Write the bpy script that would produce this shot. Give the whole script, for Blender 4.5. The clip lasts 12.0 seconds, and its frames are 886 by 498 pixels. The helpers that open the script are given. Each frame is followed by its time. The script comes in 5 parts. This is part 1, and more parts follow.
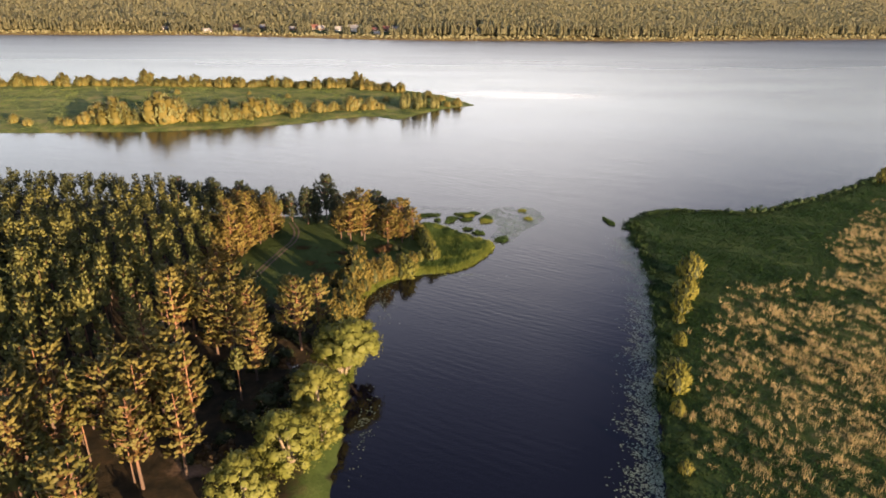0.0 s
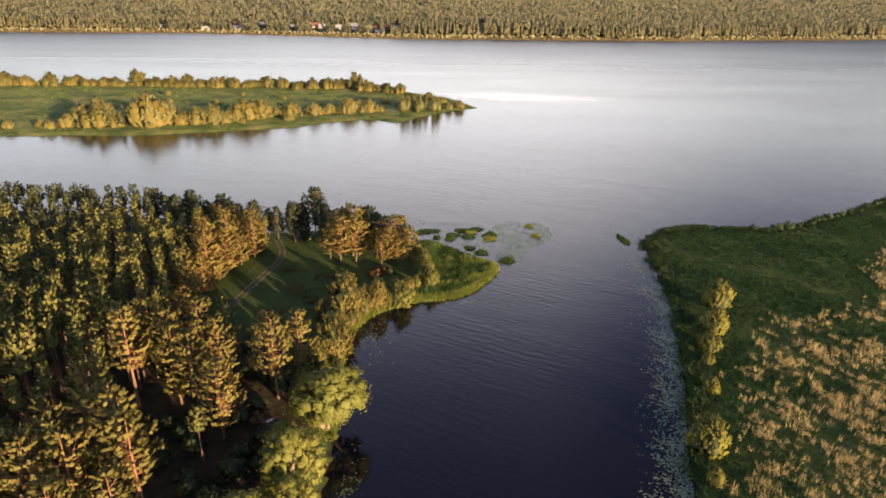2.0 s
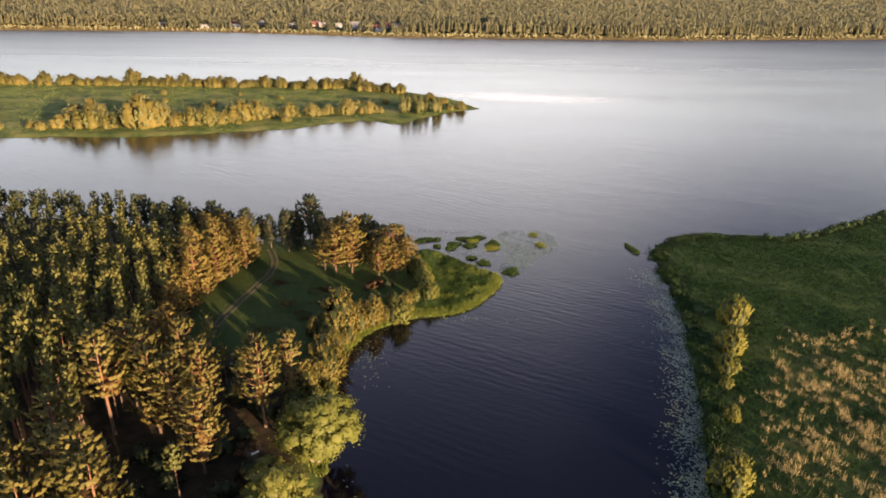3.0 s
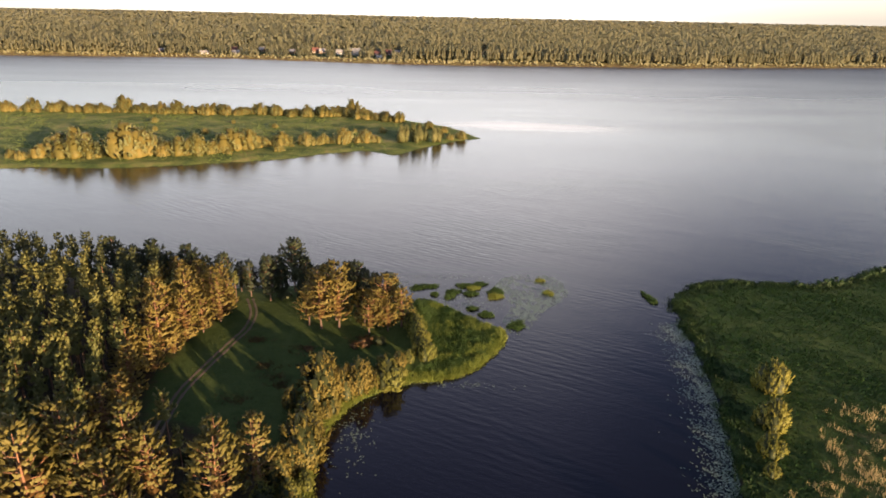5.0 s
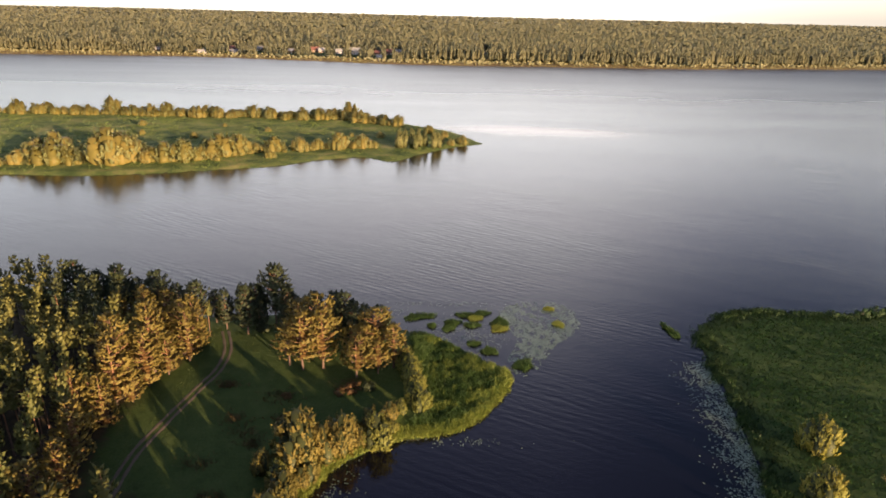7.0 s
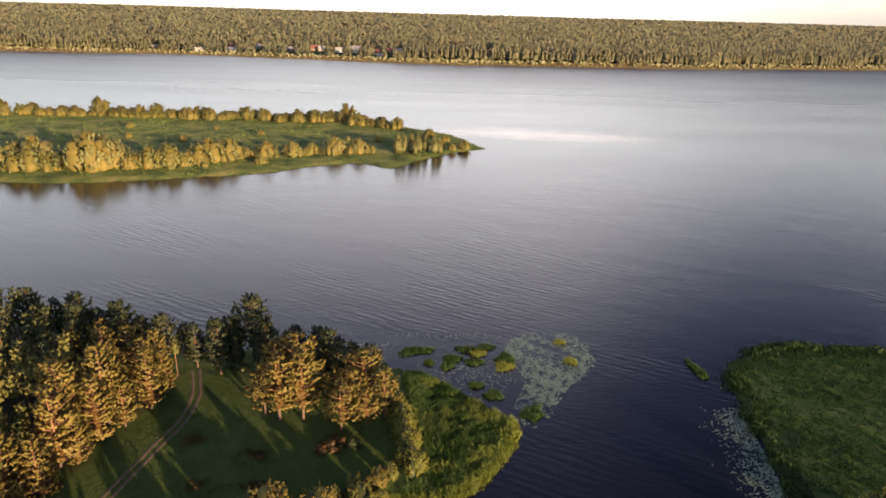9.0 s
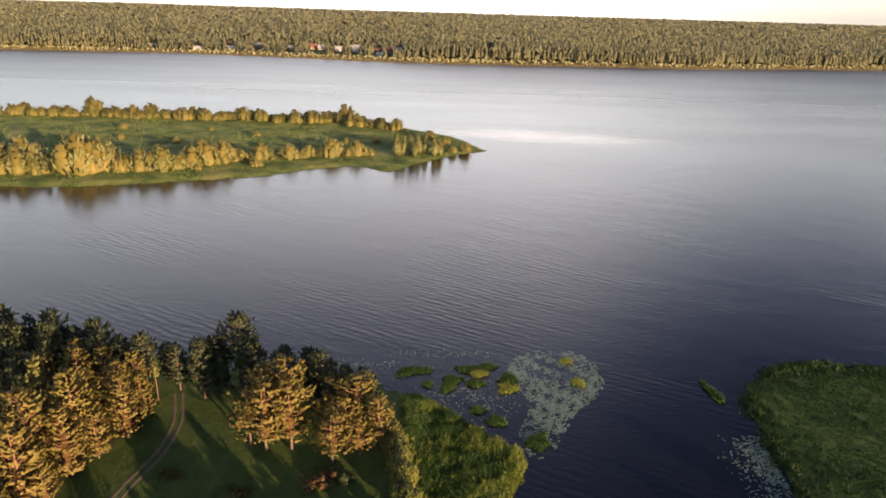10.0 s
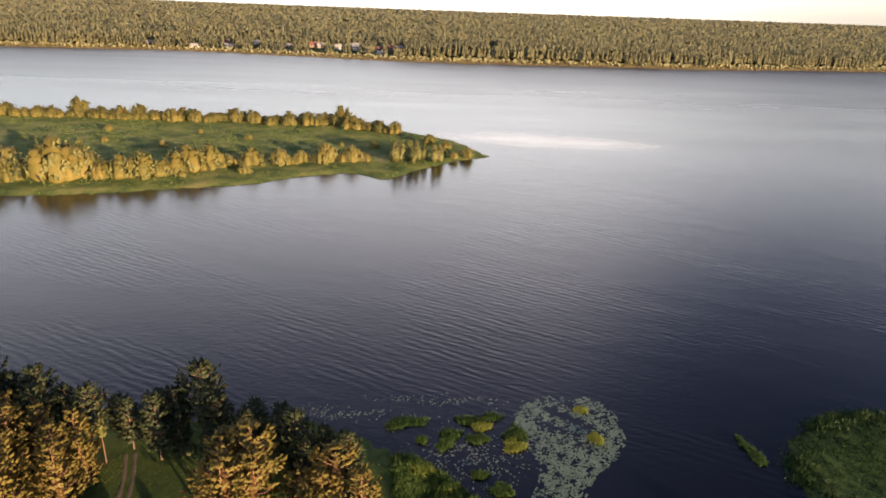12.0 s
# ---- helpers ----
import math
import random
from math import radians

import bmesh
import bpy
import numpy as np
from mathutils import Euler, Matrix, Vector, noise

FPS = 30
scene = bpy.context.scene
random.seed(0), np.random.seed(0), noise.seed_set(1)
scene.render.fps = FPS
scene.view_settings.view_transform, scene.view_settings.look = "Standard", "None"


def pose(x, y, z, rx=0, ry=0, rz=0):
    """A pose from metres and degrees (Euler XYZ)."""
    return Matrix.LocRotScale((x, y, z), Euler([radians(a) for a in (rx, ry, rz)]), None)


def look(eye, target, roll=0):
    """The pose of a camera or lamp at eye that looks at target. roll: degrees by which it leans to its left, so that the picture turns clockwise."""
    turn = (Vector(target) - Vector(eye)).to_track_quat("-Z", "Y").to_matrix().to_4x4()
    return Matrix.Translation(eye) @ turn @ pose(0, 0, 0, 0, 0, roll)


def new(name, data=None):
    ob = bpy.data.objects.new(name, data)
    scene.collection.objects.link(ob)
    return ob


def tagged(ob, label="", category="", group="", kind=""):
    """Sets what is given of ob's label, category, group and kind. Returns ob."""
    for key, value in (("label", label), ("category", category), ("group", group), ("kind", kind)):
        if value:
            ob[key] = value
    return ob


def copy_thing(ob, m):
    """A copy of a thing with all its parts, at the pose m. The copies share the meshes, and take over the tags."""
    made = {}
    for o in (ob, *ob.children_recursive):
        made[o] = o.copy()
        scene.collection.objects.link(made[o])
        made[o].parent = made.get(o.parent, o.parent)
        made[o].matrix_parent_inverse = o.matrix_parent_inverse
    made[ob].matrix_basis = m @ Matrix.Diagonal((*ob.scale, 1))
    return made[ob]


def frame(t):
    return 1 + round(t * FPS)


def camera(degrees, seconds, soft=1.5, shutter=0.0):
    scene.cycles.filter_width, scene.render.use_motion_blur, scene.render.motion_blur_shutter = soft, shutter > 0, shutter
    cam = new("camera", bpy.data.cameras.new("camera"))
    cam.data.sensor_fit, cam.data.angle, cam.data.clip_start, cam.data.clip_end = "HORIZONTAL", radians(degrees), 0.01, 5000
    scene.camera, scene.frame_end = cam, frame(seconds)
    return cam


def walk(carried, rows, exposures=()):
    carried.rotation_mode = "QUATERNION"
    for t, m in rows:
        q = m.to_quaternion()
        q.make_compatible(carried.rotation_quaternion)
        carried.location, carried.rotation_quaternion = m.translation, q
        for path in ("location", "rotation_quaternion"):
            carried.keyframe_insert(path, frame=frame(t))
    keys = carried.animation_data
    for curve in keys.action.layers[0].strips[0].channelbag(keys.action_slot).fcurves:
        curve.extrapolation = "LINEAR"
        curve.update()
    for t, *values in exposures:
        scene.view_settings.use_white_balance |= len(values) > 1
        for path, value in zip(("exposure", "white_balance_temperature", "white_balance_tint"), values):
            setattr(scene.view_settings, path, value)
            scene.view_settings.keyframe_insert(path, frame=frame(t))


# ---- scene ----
cam = camera(70.2, 12.0, soft=1.8)
PATH = [
    (0, (-0.841, -0.542, 60.131), (-0.826, 1.305, 59.365), 0.7),
    (0.5, (-0.662, 3.357, 60.045), (-0.649, 5.204, 59.277), 0.7),
    (1, (-0.499, 7.226, 59.914), (-0.488, 9.073, 59.146), 0.8),
    (1.5, (-0.413, 11.073, 59.764), (-0.403, 12.919, 58.995), 0.8),
    (2, (-0.327, 14.769, 59.615), (-0.317, 16.614, 58.845), 0.9),
    (2.5, (-0.269, 18.42, 59.48), (-0.261, 20.265, 58.708), 0.9),
    (3, (-0.224, 22.23, 59.406), (-0.217, 24.074, 58.632), 1.0),
    (5, (0.162, 37.206, 59.092), (0.167, 39.078, 58.388), 1.2),
    (5.5, (0.274, 40.998, 59.091), (0.278, 42.869, 58.386), 1.2),
    (6, (0.386, 44.825, 59.154), (0.39, 46.696, 58.448), 1.3),
    (6.5, (0.486, 48.622, 59.231), (0.489, 50.493, 58.524), 1.4),
    (7, (0.589, 52.332, 59.275), (0.591, 54.203, 58.568), 1.4),
    (9, (0.902, 67.117, 59.301), (0.9, 68.986, 58.589), 1.6),
    (9.5, (0.896, 70.798, 59.281), (0.894, 72.666, 58.567), 1.6),
    (10, (0.929, 74.466, 59.263), (0.926, 76.333, 58.548), 1.7),
    (10.5, (1.043, 78.125, 59.247), (1.038, 79.992, 58.531), 1.8),
    (11, (1.174, 81.955, 59.242), (1.169, 83.822, 58.525), 1.9),
    (11.5, (1.194, 85.79, 59.2), (1.188, 87.656, 58.481), 1.9),
    (12, (1.19, 89.732, 59.184), (1.184, 91.598, 58.463), 2.0),
]
EXPOSURE = [(0, 1.84, 6330, 17), (3.2, 1.82, 6330, 17), (4.8, 1.75, 6330, 17), (12, 1.75, 6330, 17)]
walk(cam, [(t, look(eye, target, roll)) for t, eye, target, roll in PATH], EXPOSURE)

# ---- light: low evening sun behind the camera's right shoulder, clear sky ----
SUN_EL, SUN_AZ = radians(8.0), math.atan2(0.66, -0.75)
world = bpy.data.worlds.new("evening_sky")
scene.world = world
world.use_nodes = True
wn, wl = world.node_tree.nodes, world.node_tree.links
sky = wn.new("ShaderNodeTexSky")
sky.sky_type, sky.sun_disc = "NISHITA", False
sky.sun_elevation, sky.sun_rotation = SUN_EL, SUN_AZ
sky.air_density, sky.dust_density, sky.ozone_density, sky.altitude = 1.0, 0.8, 2.0, 100
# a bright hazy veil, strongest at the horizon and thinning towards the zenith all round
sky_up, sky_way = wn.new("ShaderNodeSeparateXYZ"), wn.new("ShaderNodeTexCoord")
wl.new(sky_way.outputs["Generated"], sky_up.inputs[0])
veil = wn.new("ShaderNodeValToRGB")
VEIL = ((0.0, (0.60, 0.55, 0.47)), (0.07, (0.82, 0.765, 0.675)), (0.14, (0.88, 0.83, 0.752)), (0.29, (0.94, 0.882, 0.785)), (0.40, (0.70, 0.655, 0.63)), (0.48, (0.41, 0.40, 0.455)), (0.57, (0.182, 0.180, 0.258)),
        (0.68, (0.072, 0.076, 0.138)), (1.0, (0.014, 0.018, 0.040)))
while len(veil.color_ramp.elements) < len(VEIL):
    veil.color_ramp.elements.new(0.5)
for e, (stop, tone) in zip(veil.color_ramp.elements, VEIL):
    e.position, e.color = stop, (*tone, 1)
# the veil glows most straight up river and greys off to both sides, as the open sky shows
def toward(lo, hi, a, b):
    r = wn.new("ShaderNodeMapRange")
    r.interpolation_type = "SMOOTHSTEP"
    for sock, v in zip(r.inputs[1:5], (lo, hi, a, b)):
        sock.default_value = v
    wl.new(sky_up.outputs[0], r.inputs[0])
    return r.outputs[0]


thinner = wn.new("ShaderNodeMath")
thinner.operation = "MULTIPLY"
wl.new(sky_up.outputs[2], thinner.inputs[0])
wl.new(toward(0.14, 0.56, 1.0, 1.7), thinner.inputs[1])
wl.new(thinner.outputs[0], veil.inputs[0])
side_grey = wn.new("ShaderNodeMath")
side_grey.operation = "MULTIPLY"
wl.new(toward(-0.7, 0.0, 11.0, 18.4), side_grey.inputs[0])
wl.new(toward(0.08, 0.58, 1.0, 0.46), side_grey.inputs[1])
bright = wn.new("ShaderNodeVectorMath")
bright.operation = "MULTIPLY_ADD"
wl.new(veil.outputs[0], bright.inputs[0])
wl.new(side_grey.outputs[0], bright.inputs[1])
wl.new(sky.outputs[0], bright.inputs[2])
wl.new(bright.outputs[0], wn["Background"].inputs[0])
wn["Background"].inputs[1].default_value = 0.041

to_sun = Vector((math.sin(SUN_AZ) * math.cos(SUN_EL), math.cos(SUN_AZ) * math.cos(SUN_EL), math.sin(SUN_EL)))
sun = new("sun", bpy.data.lights.new("sun", "SUN"))
sun.data.energy, sun.data.angle, sun.data.color = 5.0, radians(0.6), (1.0, 0.68, 0.38)
sun.matrix_basis = look((60, -60, 80), Vector((60, -60, 80)) - to_sun)


# ---- materials ----
def nodes_of(name):
    m = bpy.data.materials.new(name)
    m.use_nodes = True
    return m, m.node_tree.nodes, m.node_tree.links, m.node_tree.nodes["Principled BSDF"]


def ramp_between(n, l, fac, colours, stops=None):
    r = n.new("ShaderNodeValToRGB")
    while len(r.color_ramp.elements) < len(colours):
        r.color_ramp.elements.new(0.5)
    for k, (e, c) in enumerate(zip(r.color_ramp.elements, colours)):
        e.position = stops[k] if stops else k / (len(colours) - 1)
        e.color = (*c, 1)
    l.new(fac, r.inputs[0])
    return r.outputs[0]


def noise_fac(n, l, scale, detail=3.0, vector=None, rough=0.55):
    t = n.new("ShaderNodeTexNoise")
    t.inputs["Scale"].default_value, t.inputs["Detail"].default_value = scale, detail
    t.inputs["Roughness"].default_value = rough
    if vector is not None:
        l.new(vector, t.inputs["Vector"])
    return t.outputs[0]


def mixed(n, l, fac, a, b, kind="MIX"):
    x = n.new("ShaderNodeMix")
    x.data_type, x.blend_type = "RGBA", kind
    for sock, v in ((x.inputs[0], fac), (x.inputs[6], a), (x.inputs[7], b)):
        if isinstance(v, (int, float)):
            sock.default_value = v
        elif isinstance(v, tuple):
            sock.default_value = (*v, 1)
        else:
            l.new(v, sock)
    return x.outputs[2]


def maths(n, l, op, a, b=0.0, clamp=False):
    x = n.new("ShaderNodeMath")
    x.operation, x.use_clamp = op, clamp
    for sock, v in zip(x.inputs, (a, b)):
        if isinstance(v, (int, float)):
            sock.default_value = v
        else:
            l.new(v, sock)
    return x.outputs[0]


def ground_place(n):
    return n.new("ShaderNodeNewGeometry").outputs["Position"]


def bumped(n, l, b, height, strength, distance):
    k = n.new("ShaderNodeBump")
    k.inputs["Strength"].default_value, k.inputs["Distance"].default_value = strength, distance
    l.new(height, k.inputs["Height"])
    l.new(k.outputs[0], b.inputs["Normal"])


def foliage(name, colours, glow=0.3, gloss=0.6, patch=0.3, grain=0.0, leafy_tone=0.16):
    """Leaves: colour varied from leaf to leaf and from plant to plant, light passing through a little."""
    m, n, l, b = nodes_of(name)
    geo, info = n.new("ShaderNodeNewGeometry"), n.new("ShaderNodeObjectInfo")
    leaf = maths(n, l, "MULTIPLY", geo.outputs["Random Per Island"], leafy_tone)
    plant = maths(n, l, "MULTIPLY", info.outputs["Random"], 0.34)
    big = maths(n, l, "MULTIPLY", noise_fac(n, l, patch, 3, geo.outputs["Position"]), 0.5)
    fac = maths(n, l, "ADD", maths(n, l, "ADD", leaf, plant), big)
    if grain:
        leafy = noise_fac(n, l, grain, 3, geo.outputs["Position"], 0.7)
        fac = maths(n, l, "ADD", fac, maths(n, l, "MULTIPLY", maths(n, l, "SUBTRACT", leafy, 0.5), 1.5))
        bumped(n, l, b, leafy, 0.5, 0.7 / grain)
    col = ramp_between(n, l, fac, colours)
    l.new(col, b.inputs["Base Color"])
    b.inputs["Roughness"].default_value = gloss
    b.inputs["Specular IOR Level"].default_value = 0.25
    tr = n.new("ShaderNodeBsdfTranslucent")
    l.new(col, tr.inputs[0])
    mx = n.new("ShaderNodeMixShader")
    mx.inputs[0].default_value = glow
    l.new(b.outputs[0], mx.inputs[1]), l.new(tr.outputs[0], mx.inputs[2])
    l.new(mx.outputs[0], n["Material Output"].inputs[0])
    return m


def bark(name, low, high, height):
    m, n, l, b = nodes_of(name)
    tc = n.new("ShaderNodeTexCoord")
    sep = n.new("ShaderNodeSeparateXYZ")
    l.new(tc.outputs["Object"], sep.inputs[0])
    up = maths(n, l, "DIVIDE", sep.outputs[2], height, True)
    flakes = noise_fac(n, l, 5.0, 4, tc.outputs["Object"])
    base = ramp_between(n, l, up, (low, low, high, high), (0, 0.2, 0.5, 1))
    l.new(mixed(n, l, flakes, base, tuple(0.45 * v for v in low)), b.inputs["Base Color"])
    b.inputs["Roughness"].default_value = 0.9
    bumped(n, l, b, flakes, 0.6, 0.05)
    return m


M_PINE = foliage("pine_needles", ((0.080, 0.096, 0.028), (0.124, 0.136, 0.038), (0.178, 0.176, 0.050), (0.245, 0.222, 0.068)), 0.4)
# shade painted as colour: bush insides and gloomy pines of the joined wood
M_LEAF_SHADE = foliage("painted_foliage_shade", ((0.024, 0.034, 0.012), (0.038, 0.048, 0.016), (0.054, 0.062, 0.021), (0.074, 0.078, 0.027)), 0.15)
M_OLD_PINE = foliage("old_pine_needles", ((0.100, 0.087, 0.021), (0.150, 0.125, 0.030), (0.208, 0.164, 0.040), (0.276, 0.208, 0.053)), 0.36)
M_STAND_PINE = foliage("olive_pine_needles", ((0.100, 0.095, 0.025), (0.147, 0.135, 0.034), (0.204, 0.174, 0.046), (0.270, 0.218, 0.060)), 0.4)
M_TWIG = foliage("brown_twigs", ((0.080, 0.052, 0.017), (0.115, 0.070, 0.022), (0.155, 0.088, 0.028), (0.200, 0.110, 0.036)), 0.2)
M_ISLE = foliage("island_leaves", ((0.122, 0.144, 0.054), (0.180, 0.196, 0.072), (0.244, 0.246, 0.094), (0.320, 0.298, 0.122)), 0.5, grain=0.9, leafy_tone=0.3)
M_MARSH = foliage("marsh_blades", ((0.025, 0.060, 0.014), (0.034, 0.080, 0.018), (0.044, 0.098, 0.022), (0.060, 0.114, 0.028)), 0.28, leafy_tone=0.05)
M_MEADOW = foliage("meadow_blades", ((0.030, 0.048, 0.011), (0.050, 0.074, 0.016), (0.080, 0.100, 0.024), (0.120, 0.126, 0.037)), 0.25)
# needle colour with shade painted in, for plants standing in others' shadow
M_SHADED_PINE = foliage("shaded_pine_needles", ((0.020, 0.030, 0.013), (0.031, 0.042, 0.017), (0.044, 0.055, 0.022), (0.060, 0.068, 0.028)), 0.18)
M_WILLOW = foliage("willow_leaves", ((0.085, 0.106, 0.023), (0.148, 0.164, 0.034), (0.212, 0.214, 0.048), (0.285, 0.264, 0.068)), 0.38)
M_BUSH = foliage("bush_leaves", ((0.082, 0.078, 0.018), (0.145, 0.126, 0.029), (0.214, 0.170, 0.043), (0.290, 0.214, 0.060)), 0.34)
M_YELLOW = foliage("yellowing_leaves", ((0.105, 0.118, 0.020), (0.172, 0.178, 0.030), (0.240, 0.230, 0.042), (0.305, 0.272, 0.062)), 0.35, grain=2.0)
M_RUST = foliage("rusty_leaves", ((0.050, 0.038, 0.014), (0.080, 0.052, 0.020), (0.115, 0.066, 0.026), (0.145, 0.084, 0.034)), 0.2)
# dark tone that puts the bushes' shadow into the waterline reeds
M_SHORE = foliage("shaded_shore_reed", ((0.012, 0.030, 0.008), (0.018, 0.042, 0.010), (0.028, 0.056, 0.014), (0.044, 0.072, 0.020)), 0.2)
M_REED = foliage("green_reed", ((0.016, 0.036, 0.008), (0.028, 0.058, 0.012), (0.044, 0.082, 0.018), (0.074, 0.108, 0.027)), 0.3)
M_SEDGE = foliage("bright_sedge", ((0.080, 0.110, 0.018), (0.130, 0.165, 0.028), (0.190, 0.215, 0.040), (0.250, 0.250, 0.060)), 0.35)
M_ISLAND_GRASS = foliage("island_grass", ((0.050, 0.094, 0.020), (0.080, 0.128, 0.028), (0.122, 0.158, 0.038), (0.180, 0.190, 0.058)), 0.3, patch=0.06)
M_DRY = foliage("dry_reed", ((0.180, 0.152, 0.066), (0.320, 0.262, 0.118), (0.490, 0.392, 0.190), (0.680, 0.560, 0.310)), 0.3)
M_PAD = foliage("lily_pad", ((0.034, 0.056, 0.036), (0.060, 0.092, 0.060), (0.096, 0.132, 0.090), (0.155, 0.190, 0.138)), 0.05, 0.35, leafy_tone=0.5)
# distance haze painted in: base colours much paler than the near trees' leaves
M_FAR_HAZED = foliage("far_wood", ((0.205, 0.212, 0.116), (0.300, 0.294, 0.162), (0.395, 0.370, 0.210), (0.490, 0.440, 0.258)), 0.5, patch=0.016, grain=0.35)
M_PINE_BARK = bark("pine_bark", (0.13, 0.085, 0.06), (0.36, 0.17, 0.08), 12.0)
M_WILLOW_BARK = bark("willow_bark", (0.26, 0.21, 0.15), (0.34, 0.28, 0.19), 8.0)


def water_material():
    m, n, l, b = nodes_of("river_water")
    place = ground_place(n)
    b.inputs["Roughness"].default_value = 0.06
    b.inputs["IOR"].default_value = 1.333
    b.inputs["Specular IOR Level"].default_value = 0.5
    # wind waves: long crests about a metre and a half apart, broken up by gusts, over finer chop
    def wave(angle, scale, warp, warp_scale):
        turn = n.new("ShaderNodeMapping")
        turn.vector_type = "TEXTURE"
        turn.inputs["Rotation"].default_value = (0, 0, radians(angle))
        turn.inputs["Scale"].default_value = (1.0, 2.6, 1.0)
        l.new(place, turn.inputs[0])
        w = n.new("ShaderNodeTexWave")
        for name, v in (("Scale", scale), ("Distortion", warp), ("Detail", 2.0), ("Detail Scale", warp_scale), ("Detail Roughness", 0.55)):
            w.inputs[name].default_value = v
        l.new(turn.outputs[0], w.inputs["Vector"])
        return w.outputs["Fac"], turn.outputs[0]

    crest, along = wave(64, 0.20, 5.0, 1.3)
    cross, _ = wave(52, 0.125, 6.0, 1.6)
    chop = noise_fac(n, l, 1.7, 3, along, 0.55)
    swell = noise_fac(n, l, 0.16, 2, along)
    gust = n.new("ShaderNodeMapRange")
    gust.inputs["From Min"].default_value, gust.inputs["From Max"].default_value = 0.44, 0.62
    gust.inputs["To Min"].default_value, gust.inputs["To Max"].default_value = 0.05, 1.0
    l.new(noise_fac(n, l, 0.05, 4, along, 0.6), gust.inputs[0])
    rolling = maths(n, l, "MULTIPLY", maths(n, l, "ADD", maths(n, l, "MULTIPLY", crest, 0.30), maths(n, l, "MULTIPLY", cross, 0.26)), gust.outputs[0])
    high = maths(n, l, "ADD", maths(n, l, "ADD", rolling, maths(n, l, "MULTIPLY", chop, 0.7)), maths(n, l, "MULTIPLY", swell, 0.9))
    # sheen off the island's tip, painted as pale colour, drawn out along the current
    sheen_at = n.new("ShaderNodeMapping")
    sheen_at.vector_type = "TEXTURE"
    sheen_at.inputs["Location"].default_value = (48, 392, 0)
    sheen_at.inputs["Rotation"].default_value = (0, 0, radians(-6))
    sheen_at.inputs["Scale"].default_value = (78, 22, 1)
    l.new(place, sheen_at.inputs[0])
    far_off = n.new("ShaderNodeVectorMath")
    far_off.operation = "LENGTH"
    l.new(sheen_at.outputs[0], far_off.inputs[0])
    streaky = noise_fac(n, l, 1.6, 4, sheen_at.outputs[0], 0.6)
    painted_sheen = n.new("ShaderNodeMapRange")
    painted_sheen.interpolation_type = "SMOOTHSTEP"
    painted_sheen.inputs["From Min"].default_value, painted_sheen.inputs["From Max"].default_value = 1.45, 0.55
    painted_sheen.inputs["To Min"].default_value, painted_sheen.inputs["To Max"].default_value = 0.0, 1.0
    l.new(maths(n, l, "ADD", far_off.outputs["Value"], maths(n, l, "MULTIPLY", streaky, 0.8)), painted_sheen.inputs[0])
    l.new(mixed(n, l, painted_sheen.outputs[0], (0.003, 0.003, 0.006), (0.30, 0.28, 0.25)), b.inputs["Base Color"])
    # wind streaks: calmer and rougher lanes drawn out across the river
    lane = n.new("ShaderNodeMapping")
    lane.inputs["Rotation"].default_value = (0, 0, radians(-8))
    lane.inputs["Scale"].default_value = (0.004, 0.022, 1.0)
    l.new(place, lane.inputs[0])
    lanes = noise_fac(n, l, 1.0, 4, lane.outputs[0], 0.6)
    # the sheltered creek between the two banks lies calmer than the open river
    sep = n.new("ShaderNodeSeparateXYZ")
    l.new(place, sep.inputs[0])
    open_water = n.new("ShaderNodeMapRange")
    open_water.inputs["From Min"].default_value, open_water.inputs["From Max"].default_value = 95, 170
    open_water.inputs["To Min"].default_value, open_water.inputs["To Max"].default_value = 0.32, 1.0
    l.new(sep.outputs[1], open_water.inputs[0])
    wind = n.new("ShaderNodeMapRange")
    wind.inputs["From Min"].default_value, wind.inputs["From Max"].default_value = 0.35, 0.65
    wind.inputs["To Min"].default_value, wind.inputs["To Max"].default_value = 0.62, 0.80
    l.new(lanes, wind.inputs[0])
    rough = n.new("ShaderNodeMapRange")
    rough.inputs["From Min"].default_value, rough.inputs["From Max"].default_value = 0.25, 1.0
    rough.inputs["To Min"].default_value, rough.inputs["To Max"].default_value = 0.05, 0.2
    l.new(maths(n, l, "MULTIPLY", open_water.outputs[0], wind.outputs[0]), rough.inputs[0])
    far_chop = n.new("ShaderNodeMapRange")
    far_chop.inputs["From Min"].default_value, far_chop.inputs["From Max"].default_value = 260, 760
    far_chop.inputs["To Min"].default_value, far_chop.inputs["To Max"].default_value = 0.0, 0.22
    l.new(sep.outputs[1], far_chop.inputs[0])
    l.new(maths(n, l, "ADD", rough.outputs[0], far_chop.outputs[0]), b.inputs["Roughness"])
    k = n.new("ShaderNodeBump")
    k.inputs["Distance"].default_value = 0.085
    l.new(maths(n, l, "MULTIPLY", open_water.outputs[0], wind.outputs[0]), k.inputs["Strength"])
    l.new(high, k.inputs["Height"])
    l.new(k.outputs[0], b.inputs["Normal"])
    return m


